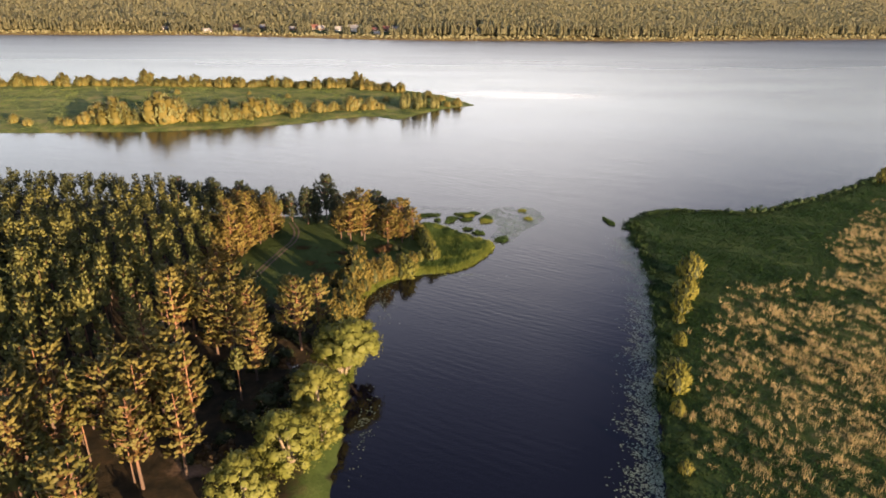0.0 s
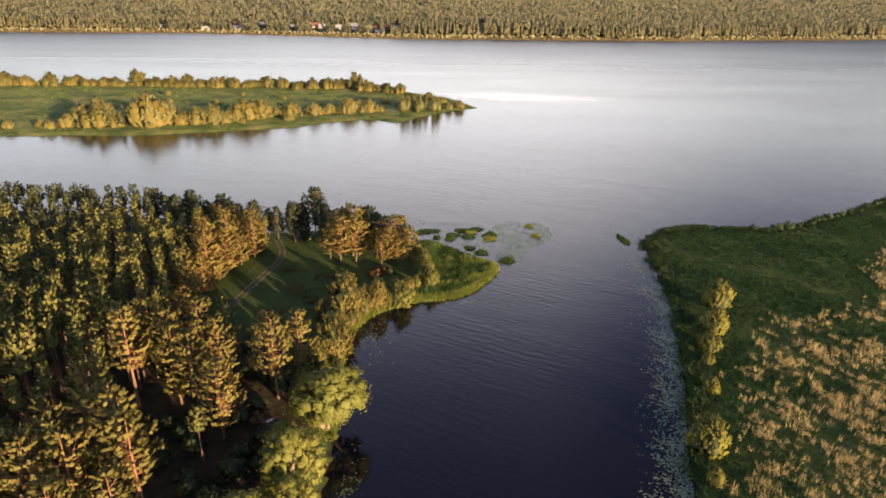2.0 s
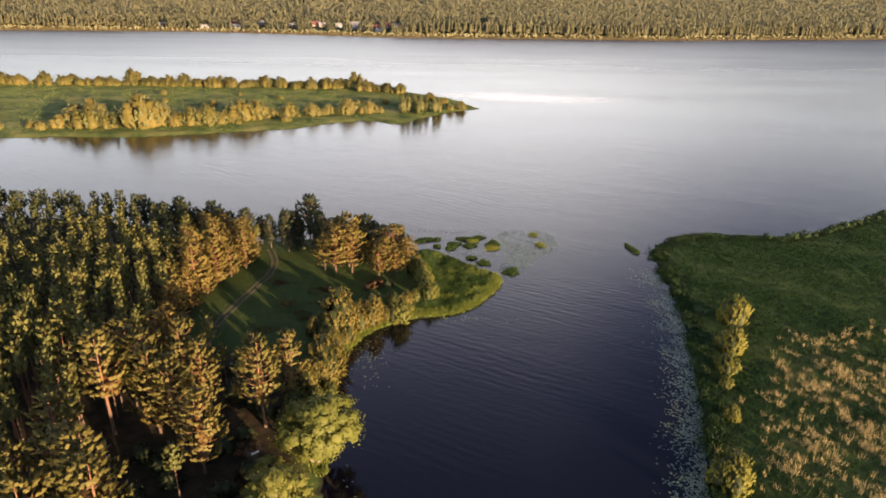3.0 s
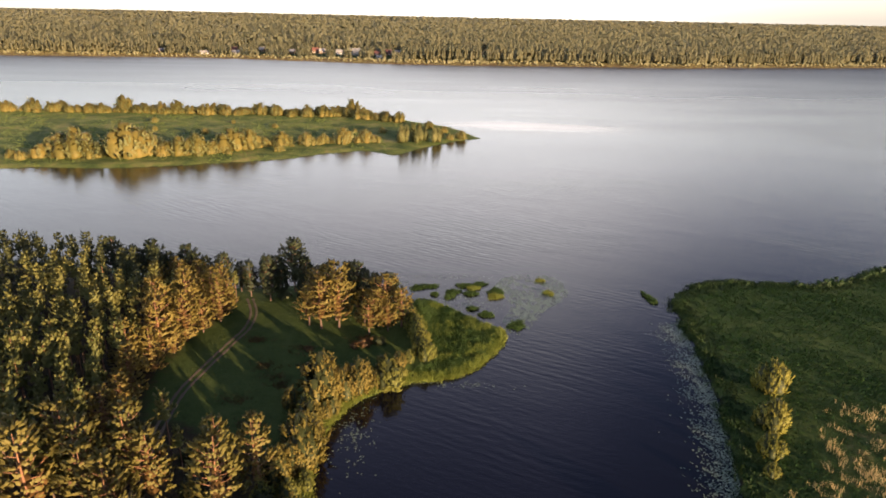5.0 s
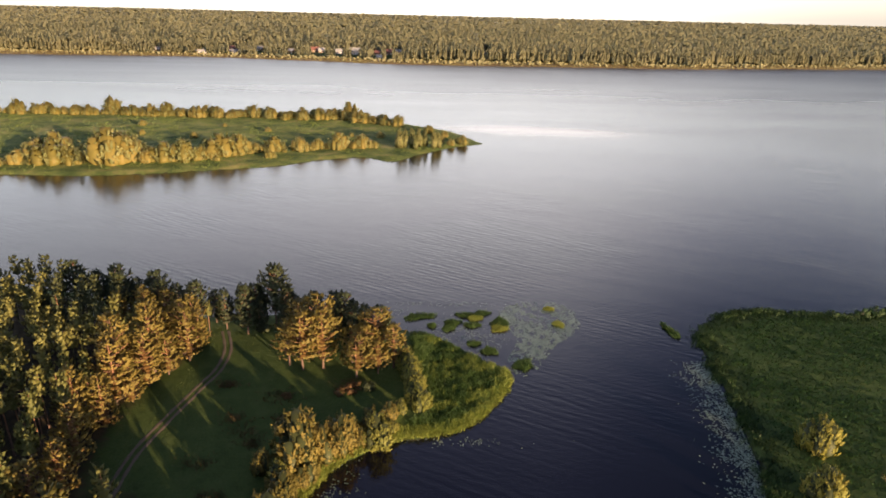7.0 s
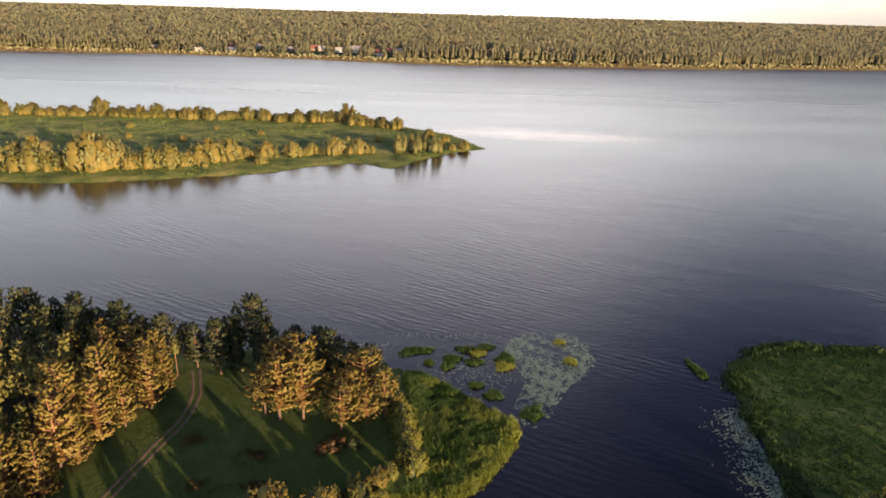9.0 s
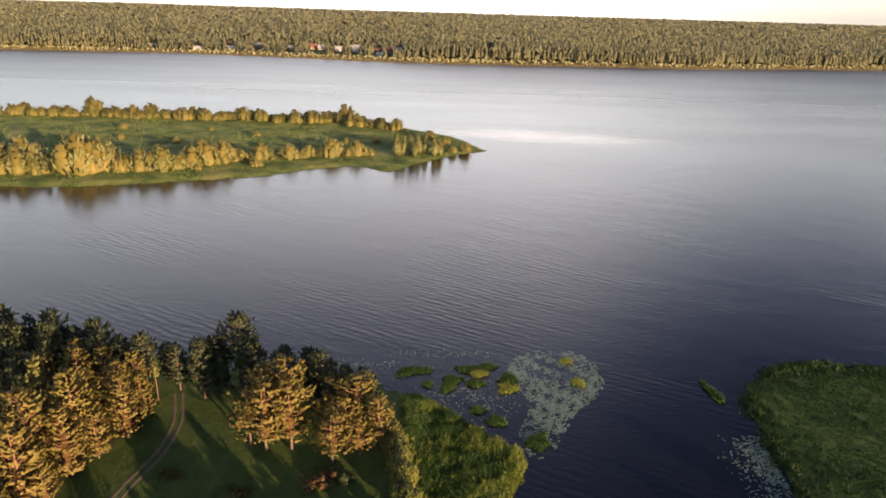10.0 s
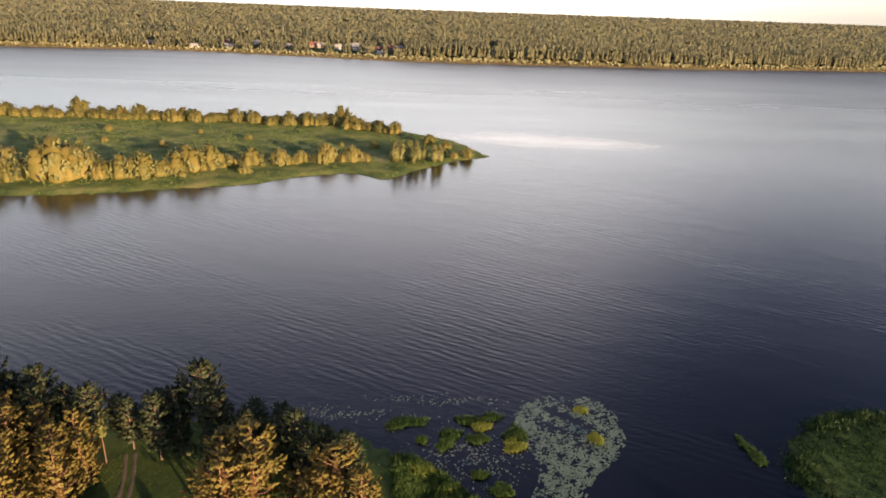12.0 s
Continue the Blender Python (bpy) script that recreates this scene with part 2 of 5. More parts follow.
def ground_material():
    """Meadow, wood floor, marsh, sandy track and dry ground, laid by the masks that the sheet carries."""
    m, n, l, b = nodes_of("river_land")
    place = ground_place(n)
    fine, mid, wide = noise_fac(n, l, 3.0, 4, place), noise_fac(n, l, 0.45, 4, place), noise_fac(n, l, 0.05, 3, place)
    grass = mixed(n, l, wide, ramp_between(n, l, mid, ((0.018, 0.034, 0.009), (0.044, 0.070, 0.017), (0.070, 0.090, 0.028)), (0.25, 0.5, 0.75)),
                  ramp_between(n, l, fine, ((0.032, 0.054, 0.013), (0.066, 0.088, 0.025)), (0.3, 0.7)))
    litter = ramp_between(n, l, mid, ((0.018, 0.016, 0.010), (0.035, 0.028, 0.016), (0.060, 0.042, 0.022)), (0.3, 0.5, 0.7))
    dry = ramp_between(n, l, fine, ((0.055, 0.050, 0.022), (0.120, 0.090, 0.042), (0.200, 0.145, 0.070)), (0.3, 0.5, 0.7))
    sand = ramp_between(n, l, fine, ((0.17, 0.105, 0.065), (0.27, 0.185, 0.12)), (0.3, 0.7))
    mud = (0.020, 0.020, 0.012)
    patchy = noise_fac(n, l, 0.09, 5, place, 0.62)
    isle = ramp_between(n, l, patchy, ((0.036, 0.060, 0.017), (0.068, 0.095, 0.028), (0.125, 0.140, 0.042), (0.205, 0.182, 0.070)), (0.32, 0.45, 0.56, 0.68))
    col = grass
    for name, c in (("isle", isle), ("wood", litter), ("dry", dry), ("sand", sand), ("mud", mud)):
        a = n.new("ShaderNodeAttribute")
        a.attribute_name = name
        edge = maths(n, l, "SUBTRACT", maths(n, l, "ADD", a.outputs["Fac"], mid), 0.5)
        s = n.new("ShaderNodeMapRange")
        s.inputs["From Min"].default_value, s.inputs["From Max"].default_value = 0.3, 0.7
        l.new(edge, s.inputs[0])
        col = mixed(n, l, s.outputs[0], col, c)
    l.new(col, b.inputs["Base Color"])
    b.inputs["Roughness"].default_value = 0.95
    b.inputs["Specular IOR Level"].default_value = 0.1
    bumped(n, l, b, maths(n, l, "ADD", fine, mid), 0.35, 0.25)
    return m


def plain(name, col, rough=0.7, spread=0.25, scale=2.0):
    m, n, l, b = nodes_of(name)
    tc = n.new("ShaderNodeTexCoord")
    f = noise_fac(n, l, scale, 4, tc.outputs["Object"])
    l.new(mixed(n, l, f, tuple(v * (1 - spread) for v in col), tuple(min(1, v * (1 + spread)) for v in col)), b.inputs["Base Color"])
    b.inputs["Roughness"].default_value = rough
    return m


M_WATER, M_GROUND = water_material(), ground_material()
M_PLASTER = plain("white_wall", (0.34, 0.33, 0.30), 0.8, 0.1)
M_TIMBER = plain("weathered_timber", (0.20, 0.14, 0.09), 0.8)
M_ROOF_RED = plain("red_sheet_roof", (0.17, 0.075, 0.055), 0.5, 0.15)
M_ROOF_PALE = plain("pale_sheet_roof", (0.24, 0.235, 0.225), 0.5, 0.1)
M_GLASS = plain("dark_pane", (0.03, 0.035, 0.04), 0.1, 0.1)
M_DARKWOOD = plain("dark_wet_wood", (0.04, 0.032, 0.026), 0.7)
M_PALE = plain("pale_cloth", (0.75, 0.74, 0.72), 0.8, 0.1)
M_STONE = plain("field_stone", (0.22, 0.20, 0.18), 0.9)
M_RED_LEAF = foliage("red_leaves", ((0.22, 0.02, 0.015), (0.36, 0.03, 0.02), (0.48, 0.05, 0.03), (0.55, 0.09, 0.05)), 0.3)
rng = np.random.default_rng(11)


# ---- mesh helpers ----
def mesh_of(name, verts, faces, mats=(), index=None, smooth=False, bulge=None):
    """A mesh from arrays: verts (n, 3), faces (m, k); bulge gives foliage the soft normals of the mass it belongs to."""
    verts, faces = np.asarray(verts, np.float32), np.asarray(faces, np.int32)
    if bulge is not None:
        a, b, c = (verts[faces[:, k]] for k in range(3))
        wrong = (np.cross(b - a, c - a) * bulge[faces[:, 0]]).sum(1) < 0
        faces = np.where(wrong[:, None], faces[:, ::-1], faces)
        smooth = True
    me = bpy.data.meshes.new(name)
    k = faces.shape[1]
    me.vertices.add(len(verts))
    me.vertices.foreach_set("co", verts.ravel())
    me.loops.add(len(faces) * k)
    me.loops.foreach_set("vertex_index", faces.ravel())
    me.polygons.add(len(faces))
    me.polygons.foreach_set("loop_start", np.arange(0, len(faces) * k, k, dtype=np.int32))
    for m in mats:
        me.materials.append(m)
    if index is not None:
        me.polygons.foreach_set("material_index", np.asarray(index, np.int32))
    me.polygons.foreach_set("use_smooth", np.full(len(faces), smooth))
    me.update(calc_edges=True)
    me.validate()
    if bulge is not None:
        me.normals_split_custom_set_from_vertices([tuple(v) for v in bulge.tolist()])
    return me


def part(name, me, parent, label=""):
    ob = new(name, me)
    ob.parent = parent
    return tagged(ob, label)


def unit(v):
    return v / np.maximum(np.linalg.norm(v, axis=-1, keepdims=True), 1e-6)


def spikes(at, way, length, width):
    """Narrow pointed blades: one triangle each, from at along way."""
    side = unit(np.cross(way, rng.normal(size=way.shape)))
    half = side * np.reshape(width, (-1, 1)) / 2
    v = np.stack([at - half, at + half, at + way * np.reshape(length, (-1, 1))], 1)
    return v.reshape(-1, 3), np.arange(3 * len(at)).reshape(-1, 3)


def leaves(at, facing, size):
    """Leaf sprays: pointed diamonds of two triangles that face about along facing."""
    a = unit(np.cross(facing, rng.normal(size=facing.shape)))
    b = unit(np.cross(facing, a))
    s = np.reshape(size, (-1, 1))
    v = np.stack([at - a * s, at - b * s * 0.6 - facing * s * 0.25, at + a * s, at + b * s * 0.6 - facing * s * 0.25], 1)
    n = np.arange(len(at))[:, None] * 4
    return v.reshape(-1, 3), np.concatenate([n + [0, 1, 2], n + [0, 2, 3]])


def tube(points, radii, sides=6):
    """A tapered tube along a line of points, closed at its end by a cone tip."""
    points, radii = np.asarray(points, float), np.asarray(radii, float)
    way = unit(np.gradient(points, axis=0))
    ref = np.where(np.abs(way[:, 2:3]) > 0.9, [[1.0, 0, 0]], [[0, 0, 1.0]])
    a = unit(np.cross(way, ref))
    b = np.cross(way, a)
    ang = np.arange(sides) * 2 * np.pi / sides
    ring = points[:, None] + radii[:, None, None] * (a[:, None] * np.cos(ang)[None, :, None] + b[:, None] * np.sin(ang)[None, :, None])
    v, f = ring.reshape(-1, 3), []
    for r in range(len(points) - 1):
        for s in range(sides):
            p, q = r * sides + s, r * sides + (s + 1) % sides
            f += [(p, q, q + sides), (p, q + sides, p + sides)]
    return v, np.array(f)


def joined(pieces):
    vs, fs, off = [], [], 0
    for v, f in pieces:
        vs.append(v), fs.append(f + off)
        off += len(v)
    return np.concatenate(vs), np.concatenate(fs)


# ---- plan of the banks ----
def rounded(points, steps=6):
    """A closed line through the points, bent smoothly."""
    p = np.array(points, float)
    out = []
    for i in range(len(p)):
        a, b, c, d = p[i - 1], p[i], p[(i + 1) % len(p)], p[(i + 2) % len(p)]
        for u in np.arange(steps) / steps:
            out.append(0.5 * (2 * b + (c - a) * u + (2 * a - 5 * b + 4 * c - d) * u * u + (3 * b - a - 3 * c + d) * u ** 3))
    return np.array(out)


def inside_by(x, y, line):
    """Metres by which places lie inside a closed line (negative: outside)."""
    x, y = np.asarray(x, float), np.asarray(y, float)
    best, within = np.full(x.shape, 1e9), np.zeros(x.shape, bool)
    for (ax, ay), (bx, by) in zip(line, np.roll(line, -1, 0)):
        dx, dy = bx - ax, by - ay
        u = np.clip(((x - ax) * dx + (y - ay) * dy) / (dx * dx + dy * dy + 1e-9), 0, 1)
        best = np.minimum(best, np.hypot(x - ax - u * dx, y - ay - u * dy))
        cross = (ay > y) != (by > y)
        within ^= cross & (x < ax + (y - ay) / (dy if abs(dy) > 1e-9 else 1e-9) * dx)
    return np.where(within, best, -best)


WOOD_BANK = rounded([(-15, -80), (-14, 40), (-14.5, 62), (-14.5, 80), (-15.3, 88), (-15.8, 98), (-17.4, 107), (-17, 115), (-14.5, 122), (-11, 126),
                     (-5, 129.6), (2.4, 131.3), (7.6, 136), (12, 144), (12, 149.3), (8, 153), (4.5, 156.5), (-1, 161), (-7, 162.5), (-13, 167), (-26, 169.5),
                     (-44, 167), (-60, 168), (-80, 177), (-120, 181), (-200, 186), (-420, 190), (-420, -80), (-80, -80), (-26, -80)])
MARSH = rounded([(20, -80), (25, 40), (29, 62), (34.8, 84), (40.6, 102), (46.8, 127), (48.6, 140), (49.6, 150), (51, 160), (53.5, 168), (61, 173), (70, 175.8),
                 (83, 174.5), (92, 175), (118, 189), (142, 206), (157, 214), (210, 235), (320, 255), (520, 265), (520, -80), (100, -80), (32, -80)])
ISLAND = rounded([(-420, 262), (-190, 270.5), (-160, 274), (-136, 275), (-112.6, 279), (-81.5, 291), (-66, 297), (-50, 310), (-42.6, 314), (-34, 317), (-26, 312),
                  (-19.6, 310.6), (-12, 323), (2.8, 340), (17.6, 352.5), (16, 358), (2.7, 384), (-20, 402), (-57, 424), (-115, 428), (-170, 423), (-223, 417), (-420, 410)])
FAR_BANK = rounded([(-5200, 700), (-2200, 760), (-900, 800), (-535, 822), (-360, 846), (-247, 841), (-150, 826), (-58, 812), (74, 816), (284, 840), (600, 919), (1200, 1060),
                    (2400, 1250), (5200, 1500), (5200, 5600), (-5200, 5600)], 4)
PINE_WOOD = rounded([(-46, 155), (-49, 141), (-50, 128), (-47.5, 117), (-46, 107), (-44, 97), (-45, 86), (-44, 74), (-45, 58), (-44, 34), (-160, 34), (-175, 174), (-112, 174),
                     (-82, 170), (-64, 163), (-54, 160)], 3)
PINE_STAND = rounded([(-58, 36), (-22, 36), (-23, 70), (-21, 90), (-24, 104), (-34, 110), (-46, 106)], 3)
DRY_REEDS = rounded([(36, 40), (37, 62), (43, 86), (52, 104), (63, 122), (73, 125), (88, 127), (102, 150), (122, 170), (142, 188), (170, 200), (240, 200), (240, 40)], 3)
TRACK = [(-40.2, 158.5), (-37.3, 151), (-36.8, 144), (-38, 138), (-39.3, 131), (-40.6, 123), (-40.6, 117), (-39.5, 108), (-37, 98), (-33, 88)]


def wavy(x, y, size, seed=0):
    """A smooth uneven field, about -1 to 1."""
    a = np.random.default_rng(seed)
    z = 0
    for k in range(7):
        w, p = a.normal(size=2) / size * (1 + 0.35 * k), a.uniform(0, 6.28)
        z = z + np.sin(x * w[0] + y * w[1] + p) / (1 + 0.3 * k)
    return z / 2.6


def land(x, y):
    """Height of the land over the water, and how far inside each bank a place lies."""
    shore = 0.7 * wavy(x, y, 1.5, 3) + 0.6 * wavy(x, y, 4.5, 4)
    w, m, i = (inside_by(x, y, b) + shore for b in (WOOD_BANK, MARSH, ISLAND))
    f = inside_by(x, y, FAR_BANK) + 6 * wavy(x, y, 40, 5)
    reedy = np.clip((np.asarray(x) + 4) / 4, 0, 1) * np.clip((np.asarray(y) - 126) / 6, 0, 1)
    top = np.maximum.reduce([
        np.minimum(w * 0.35, 1.4 - 1.0 * reedy + 0.15 * wavy(x, y, 6, 6)) + np.clip(w - 8, 0, 25) * 0.02 * (1 - reedy),
        np.minimum(m * 0.25, 0.35 + 0.08 * wavy(x, y, 5, 7)),
        np.minimum(i * 0.2, 0.7 + 0.15 * wavy(x, y, 14, 8)),
        np.minimum(f * 0.08, 2.0) + np.clip(f - 60, 0, 4000) * 0.0022 + np.clip(f - 1500, 0, 2500) / 2500 * (7 * wavy(x, y, 420, 9) + 16 * np.exp(-((np.asarray(x) + 1750) / 700) ** 2))])
    return np.maximum(top, -1.5), w, m, i, f


def height(x, y):
    return float(land(np.array([x], float), np.array([y], float))[0][0])


def steps_out(a, b, fine, reach_lo, reach_hi, grow=1.12):
    mid = list(np.arange(a, b + fine / 2, fine))
    lo, hi, s = [a], [b], fine
    while lo[-1] > reach_lo or hi[-1] < reach_hi:
        s = min(s * grow, 140)
        if lo[-1] > reach_lo:
            lo.append(lo[-1] - s)
        if hi[-1] < reach_hi:
            hi.append(hi[-1] + s)
    return np.array(sorted(set(lo[1:] + mid + hi[1:])))


gx = steps_out(-130, 160, 1.25, -4600, 4600)
gy = np.concatenate([steps_out(40, 215, 1.25, -90, 262)[:-1], np.arange(262, 432, 1.7), np.arange(440, 780, 14), np.arange(782, 940, 4), np.geomspace(945, 5100, 60)])
X, Y = np.meshgrid(gx, gy)
Z, in_wood_bank, in_marsh, in_island, in_far = land(X, Y)
cols = len(gx)
cell = (np.arange(len(gy) - 1)[:, None] * cols + np.arange(cols - 1)[None]).ravel()
ground_mesh = mesh_of("ground", np.stack([X, Y, Z], -1).reshape(-1, 3), np.stack([cell, cell + 1, cell + 1 + cols, cell + cols], 1), [M_GROUND], smooth=True)


def mask(name, values):
    a = ground_mesh.attributes.new(name, "FLOAT", "POINT")
    a.data.foreach_set("value", np.clip(values, 0, 1).astype(np.float32).ravel())


track_off = np.full(X.shape, 1e9)
for (ax, ay), (bx, by) in zip(TRACK, TRACK[1:]):
    u = np.clip(((X - ax) * (bx - ax) + (Y - ay) * (by - ay)) / ((bx - ax) ** 2 + (by - ay) ** 2), 0, 1)
    track_off = np.minimum(track_off, np.hypot(X - ax - u * (bx - ax), Y - ay - u * (by - ay)))
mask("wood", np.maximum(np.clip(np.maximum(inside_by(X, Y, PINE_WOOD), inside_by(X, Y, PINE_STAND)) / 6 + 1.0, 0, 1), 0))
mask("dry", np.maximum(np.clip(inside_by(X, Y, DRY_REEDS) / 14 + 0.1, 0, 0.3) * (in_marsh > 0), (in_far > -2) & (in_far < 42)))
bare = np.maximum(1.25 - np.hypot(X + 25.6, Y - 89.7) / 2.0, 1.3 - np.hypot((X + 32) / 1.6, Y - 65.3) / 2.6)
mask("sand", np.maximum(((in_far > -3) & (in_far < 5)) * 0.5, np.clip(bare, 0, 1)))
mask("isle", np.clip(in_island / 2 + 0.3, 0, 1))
mask("mud", np.clip(1 - Z / 0.12, 0, 1) * (in_far < -5))
ground = tagged(new("ground", ground_mesh), "grassy and wooded river banks with a low marsh and an island", "ground", kind="structure")

water_mesh = mesh_of("water", [(-4600, -90, 0), (4600, -90, 0), (4600, 5050, 0), (-4600, 5050, 0)], [(0, 1, 2, 3)], [M_WATER])
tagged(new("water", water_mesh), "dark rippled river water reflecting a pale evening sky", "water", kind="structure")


# ---- the sandy two-rut track ----
def rut(offset):
    line = rounded(TRACK + TRACK[::-1], 8)[:8 * (len(TRACK) - 1) + 1]
    way = unit(np.gradient(line, axis=0))
    side = np.stack([-way[:, 1], way[:, 0]], 1)
    v = []
    for k, (p, s) in enumerate(zip(line, side)):
        wide = 0.10 + 0.05 * math.sin(k * 1.7)
        for o in (-wide - 0.15, -wide * 0.5, wide * 0.5, wide + 0.15):
            q = p + s * (offset + o)
            v.append((*q, height(*q) + (0.015 if abs(o) > wide else 0.05)))
    f = [(r * 4 + c, r * 4 + c + 1, r * 4 + c + 5, r * 4 + c + 4) for r in range(len(line) - 1) for c in range(3)]
    return mesh_of("rut", v, f, [M_SAND], smooth=True)


M_SAND = plain("trodden_sand", (0.095, 0.070, 0.046), 0.95, 0.4, 1.2)
track = tagged(new("track"), "sandy two-rut vehicle track through grass", "track", kind="structure")
for o in (-0.55, 0.55):
    part("rut", rut(o), track)


# ---- trees ----
def lumps(at, size, flat=0.7):
    """Small uneven eight-sided cushions that give each tuft its body."""
    n = len(at)
    d = np.array([(1, 0, 0), (-1, 0, 0), (0, 1, 0), (0, -1, 0), (0, 0, 1), (0, 0, -0.7)], float)
    v = at[:, None] + d[None] * [1, 1, flat] * (size[:, None] * rng.uniform(0.75, 1.25, (n, 6)))[..., None]
    f = np.array([(0, 2, 4), (2, 1, 4), (1, 3, 4), (3, 0, 4), (2, 0, 5), (1, 2, 5), (3, 1, 5), (0, 3, 5)])
    return v.reshape(-1, 3), (f[None] + (np.arange(n) * 6)[:, None, None]).reshape(-1, 3)


def plumes(at, way, length, radius, sides=3):
    """Bottle-brush shoots: pointed spindles from at along way; returns vertices, faces and the outward way of each vertex."""
    n = len(at)
    a = unit(np.cross(way, rng.normal(size=way.shape)))
    b = np.cross(way, a)
    turn = np.arange(sides) * 2 * np.pi / sides
    v, out = [at[:, None]], [-way[:, None]]
    for u, wide, ahead in ((0.38, 1.0, 0.15), (0.76, 0.66, 0.6)):
        t = turn + (0.5 if u > 0.5 else 0) * 2 * np.pi / sides
        side = a[:, None] * np.cos(t)[None, :, None] + b[:, None] * np.sin(t)[None, :, None]
        r = (radius * wide)[:, None, None] * rng.uniform(0.75, 1.25, (n, sides, 1))
        v.append(at[:, None] + way[:, None] * (length * u)[:, None, None] + side * r)
        out.append(unit(side + ahead * way[:, None]))
    v.append((at + way * length[:, None])[:, None]), out.append(way[:, None])
    v, out = np.concatenate(v, 1), np.concatenate(out, 1)
    f = []
    for k in range(sides):
        p, q = 1 + k, 1 + (k + 1) % sides
        f += [(0, q, p), (p, q, p + sides), (q, q + sides, p + sides), (p + sides, q + sides, 2 * sides + 1)]
    f = np.array(f)[None] + (np.arange(n) * (2 * sides + 2))[:, None, None]
    return v.reshape(-1, 3), f.reshape(-1, 3), out.reshape(-1, 3)


def pine_crown(h, low, radius, old, tufts=1.0, dz=None, fuzz=2):
    """Boughs in whorls that sweep out and up, each a fan of needle shoots; returns foliage, dark core faces, branch lines and soft normals."""
    at, way, long, wide, browned, limbs, z = [], [], [], [], [], [], low * h
    dz = dz or (0.8 if old else 0.62)
    lean = rng.normal(size=2) * (0.03 if old else 0.02)
    up = np.array([0, 0, 1.0])

    def shoot(p, w, l, r):
        at.append(p), way.append(w), long.append(l), wide.append(r)

    while z < h - 0.45:
        u = (z - low * h) / (h - low * h)
        shape = min(1, (u + 0.34) / 0.55) ** 0.7 * (1 - u ** 1.7) ** 0.72 if old else (1 - u) ** 0.8 * min(1, 0.85 + u)
        r = radius * shape * rng.uniform(0.85, 1.08) + 0.1
        count = max(3, round((5.6 if old else 5.0) * tufts * (0.6 + 0.4 * shape)))
        turn = rng.uniform(0, 6.28)
        for k in range(count):
            if old and rng.random() < 0.12:
                continue
            a = turn + 6.283 * k / count + rng.normal() * 0.22
            reach = r * rng.uniform(0.55, 1.16)
            out, side = np.array([math.cos(a), math.sin(a), 0]), np.array([-math.sin(a), math.cos(a), 0])
            root = np.array([*(lean * z), z + rng.normal() * 0.14])
            if old:
                lift = rng.uniform(0.2, 0.6) + 0.45 * u
                for j in range(max(3, round(2 + reach * 2.3))):
                    s = max(0.2, 1 - abs(rng.normal()) * 0.22) if j else 1.0
                    across = rng.normal() * 0.24
                    p = root + out * reach * s + side * across * reach * s + up * (lift * reach * s ** 1.5 + rng.normal() * 0.09)
                    shoot(p - 0.25 * unit(out + up * 0.5), unit(out * rng.uniform(0.35, 0.95) + side * (across + rng.normal() * 0.22) + up * rng.uniform(0.4, 1.0)), rng.uniform(0.7, 1.15), rng.uniform(0.15, 0.24))
                    browned.append(rng.random() < 0.55 - 0.9 * s + 0.4 * (1 - u))
                if reach > 1.2 and rng.random() < 0.55:
                    limbs.append(([tuple(root - up * 0.2), tuple(root + out * reach * 0.5 + up * (lift * reach * 0.3 - 0.15)), tuple(root + out * reach * 0.95 + up * (lift * reach * 0.9 - 0.1))], (0.075, 0.05, 0.02)))
            else:
                for j in range(2 if reach > 0.5 else 1):
                    s = rng.uniform(0.3, 0.62) if j else 0.72
                    p = root + out * reach * s + side * rng.normal() * 0.2 * reach + up * reach * 0.35 * s
                    shoot(p, unit(out * rng.uniform(0.35, 0.8) + side * rng.normal() * 0.18 + up), rng.uniform(0.8, 1.2), rng.uniform(0.18, 0.25))
                    browned.append(False)
        z += dz * rng.uniform(0.85, 1.15)
    top = np.array([*(lean * h), h - (0.9 if old else 1.0)])
    shoot(top, unit(up + rng.normal(size=3) * 0.05), 0.9 if old else 1.0, 0.3 if old else 0.26)
    browned.append(False)
    at, way, long, wide = np.array(at), np.array(way), np.array(long), np.array(wide)
    v, f, out = plumes(at, way, long, wide)
    # loose needle sprays soften each shoot
    n = len(at)
    pick = np.repeat(np.arange(n), fuzz)
    s = rng.uniform(0.25, 0.85, len(pick))
    w = unit(way[pick] * 0.75 + rng.normal(size=(len(pick), 3)) * 0.55)
    root = at[pick] + way[pick] * (long[pick] * s)[:, None]
    sv, sf = spikes(root, w, long[pick] * rng.uniform(0.35, 0.6, len(pick)), wide[pick] * 0.6)
    # core round the stem; twig brown on old pines, also painted shade between boughs
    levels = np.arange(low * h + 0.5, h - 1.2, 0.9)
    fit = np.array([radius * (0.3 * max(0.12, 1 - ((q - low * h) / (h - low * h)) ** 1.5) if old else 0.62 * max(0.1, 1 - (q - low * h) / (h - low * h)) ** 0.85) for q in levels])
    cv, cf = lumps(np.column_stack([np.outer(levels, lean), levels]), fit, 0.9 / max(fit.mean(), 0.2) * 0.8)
    verts, faces = joined([(v, f), (sv, sf), (cv, cf)])
    lift_from = verts - np.column_stack([np.outer(verts[:, 2], lean), verts[:, 2] - radius * (0.4 if old else 0.3)])
    own = np.concatenate([out, np.repeat(w, 3, 0), unit(cv * [1, 1, 0] + [0, 0, 0.1])])
    bulge = unit((0.75 if old else 0.85) * unit(lift_from) + 0.3 * own)
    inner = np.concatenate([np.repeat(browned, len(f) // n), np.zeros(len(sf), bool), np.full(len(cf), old)])
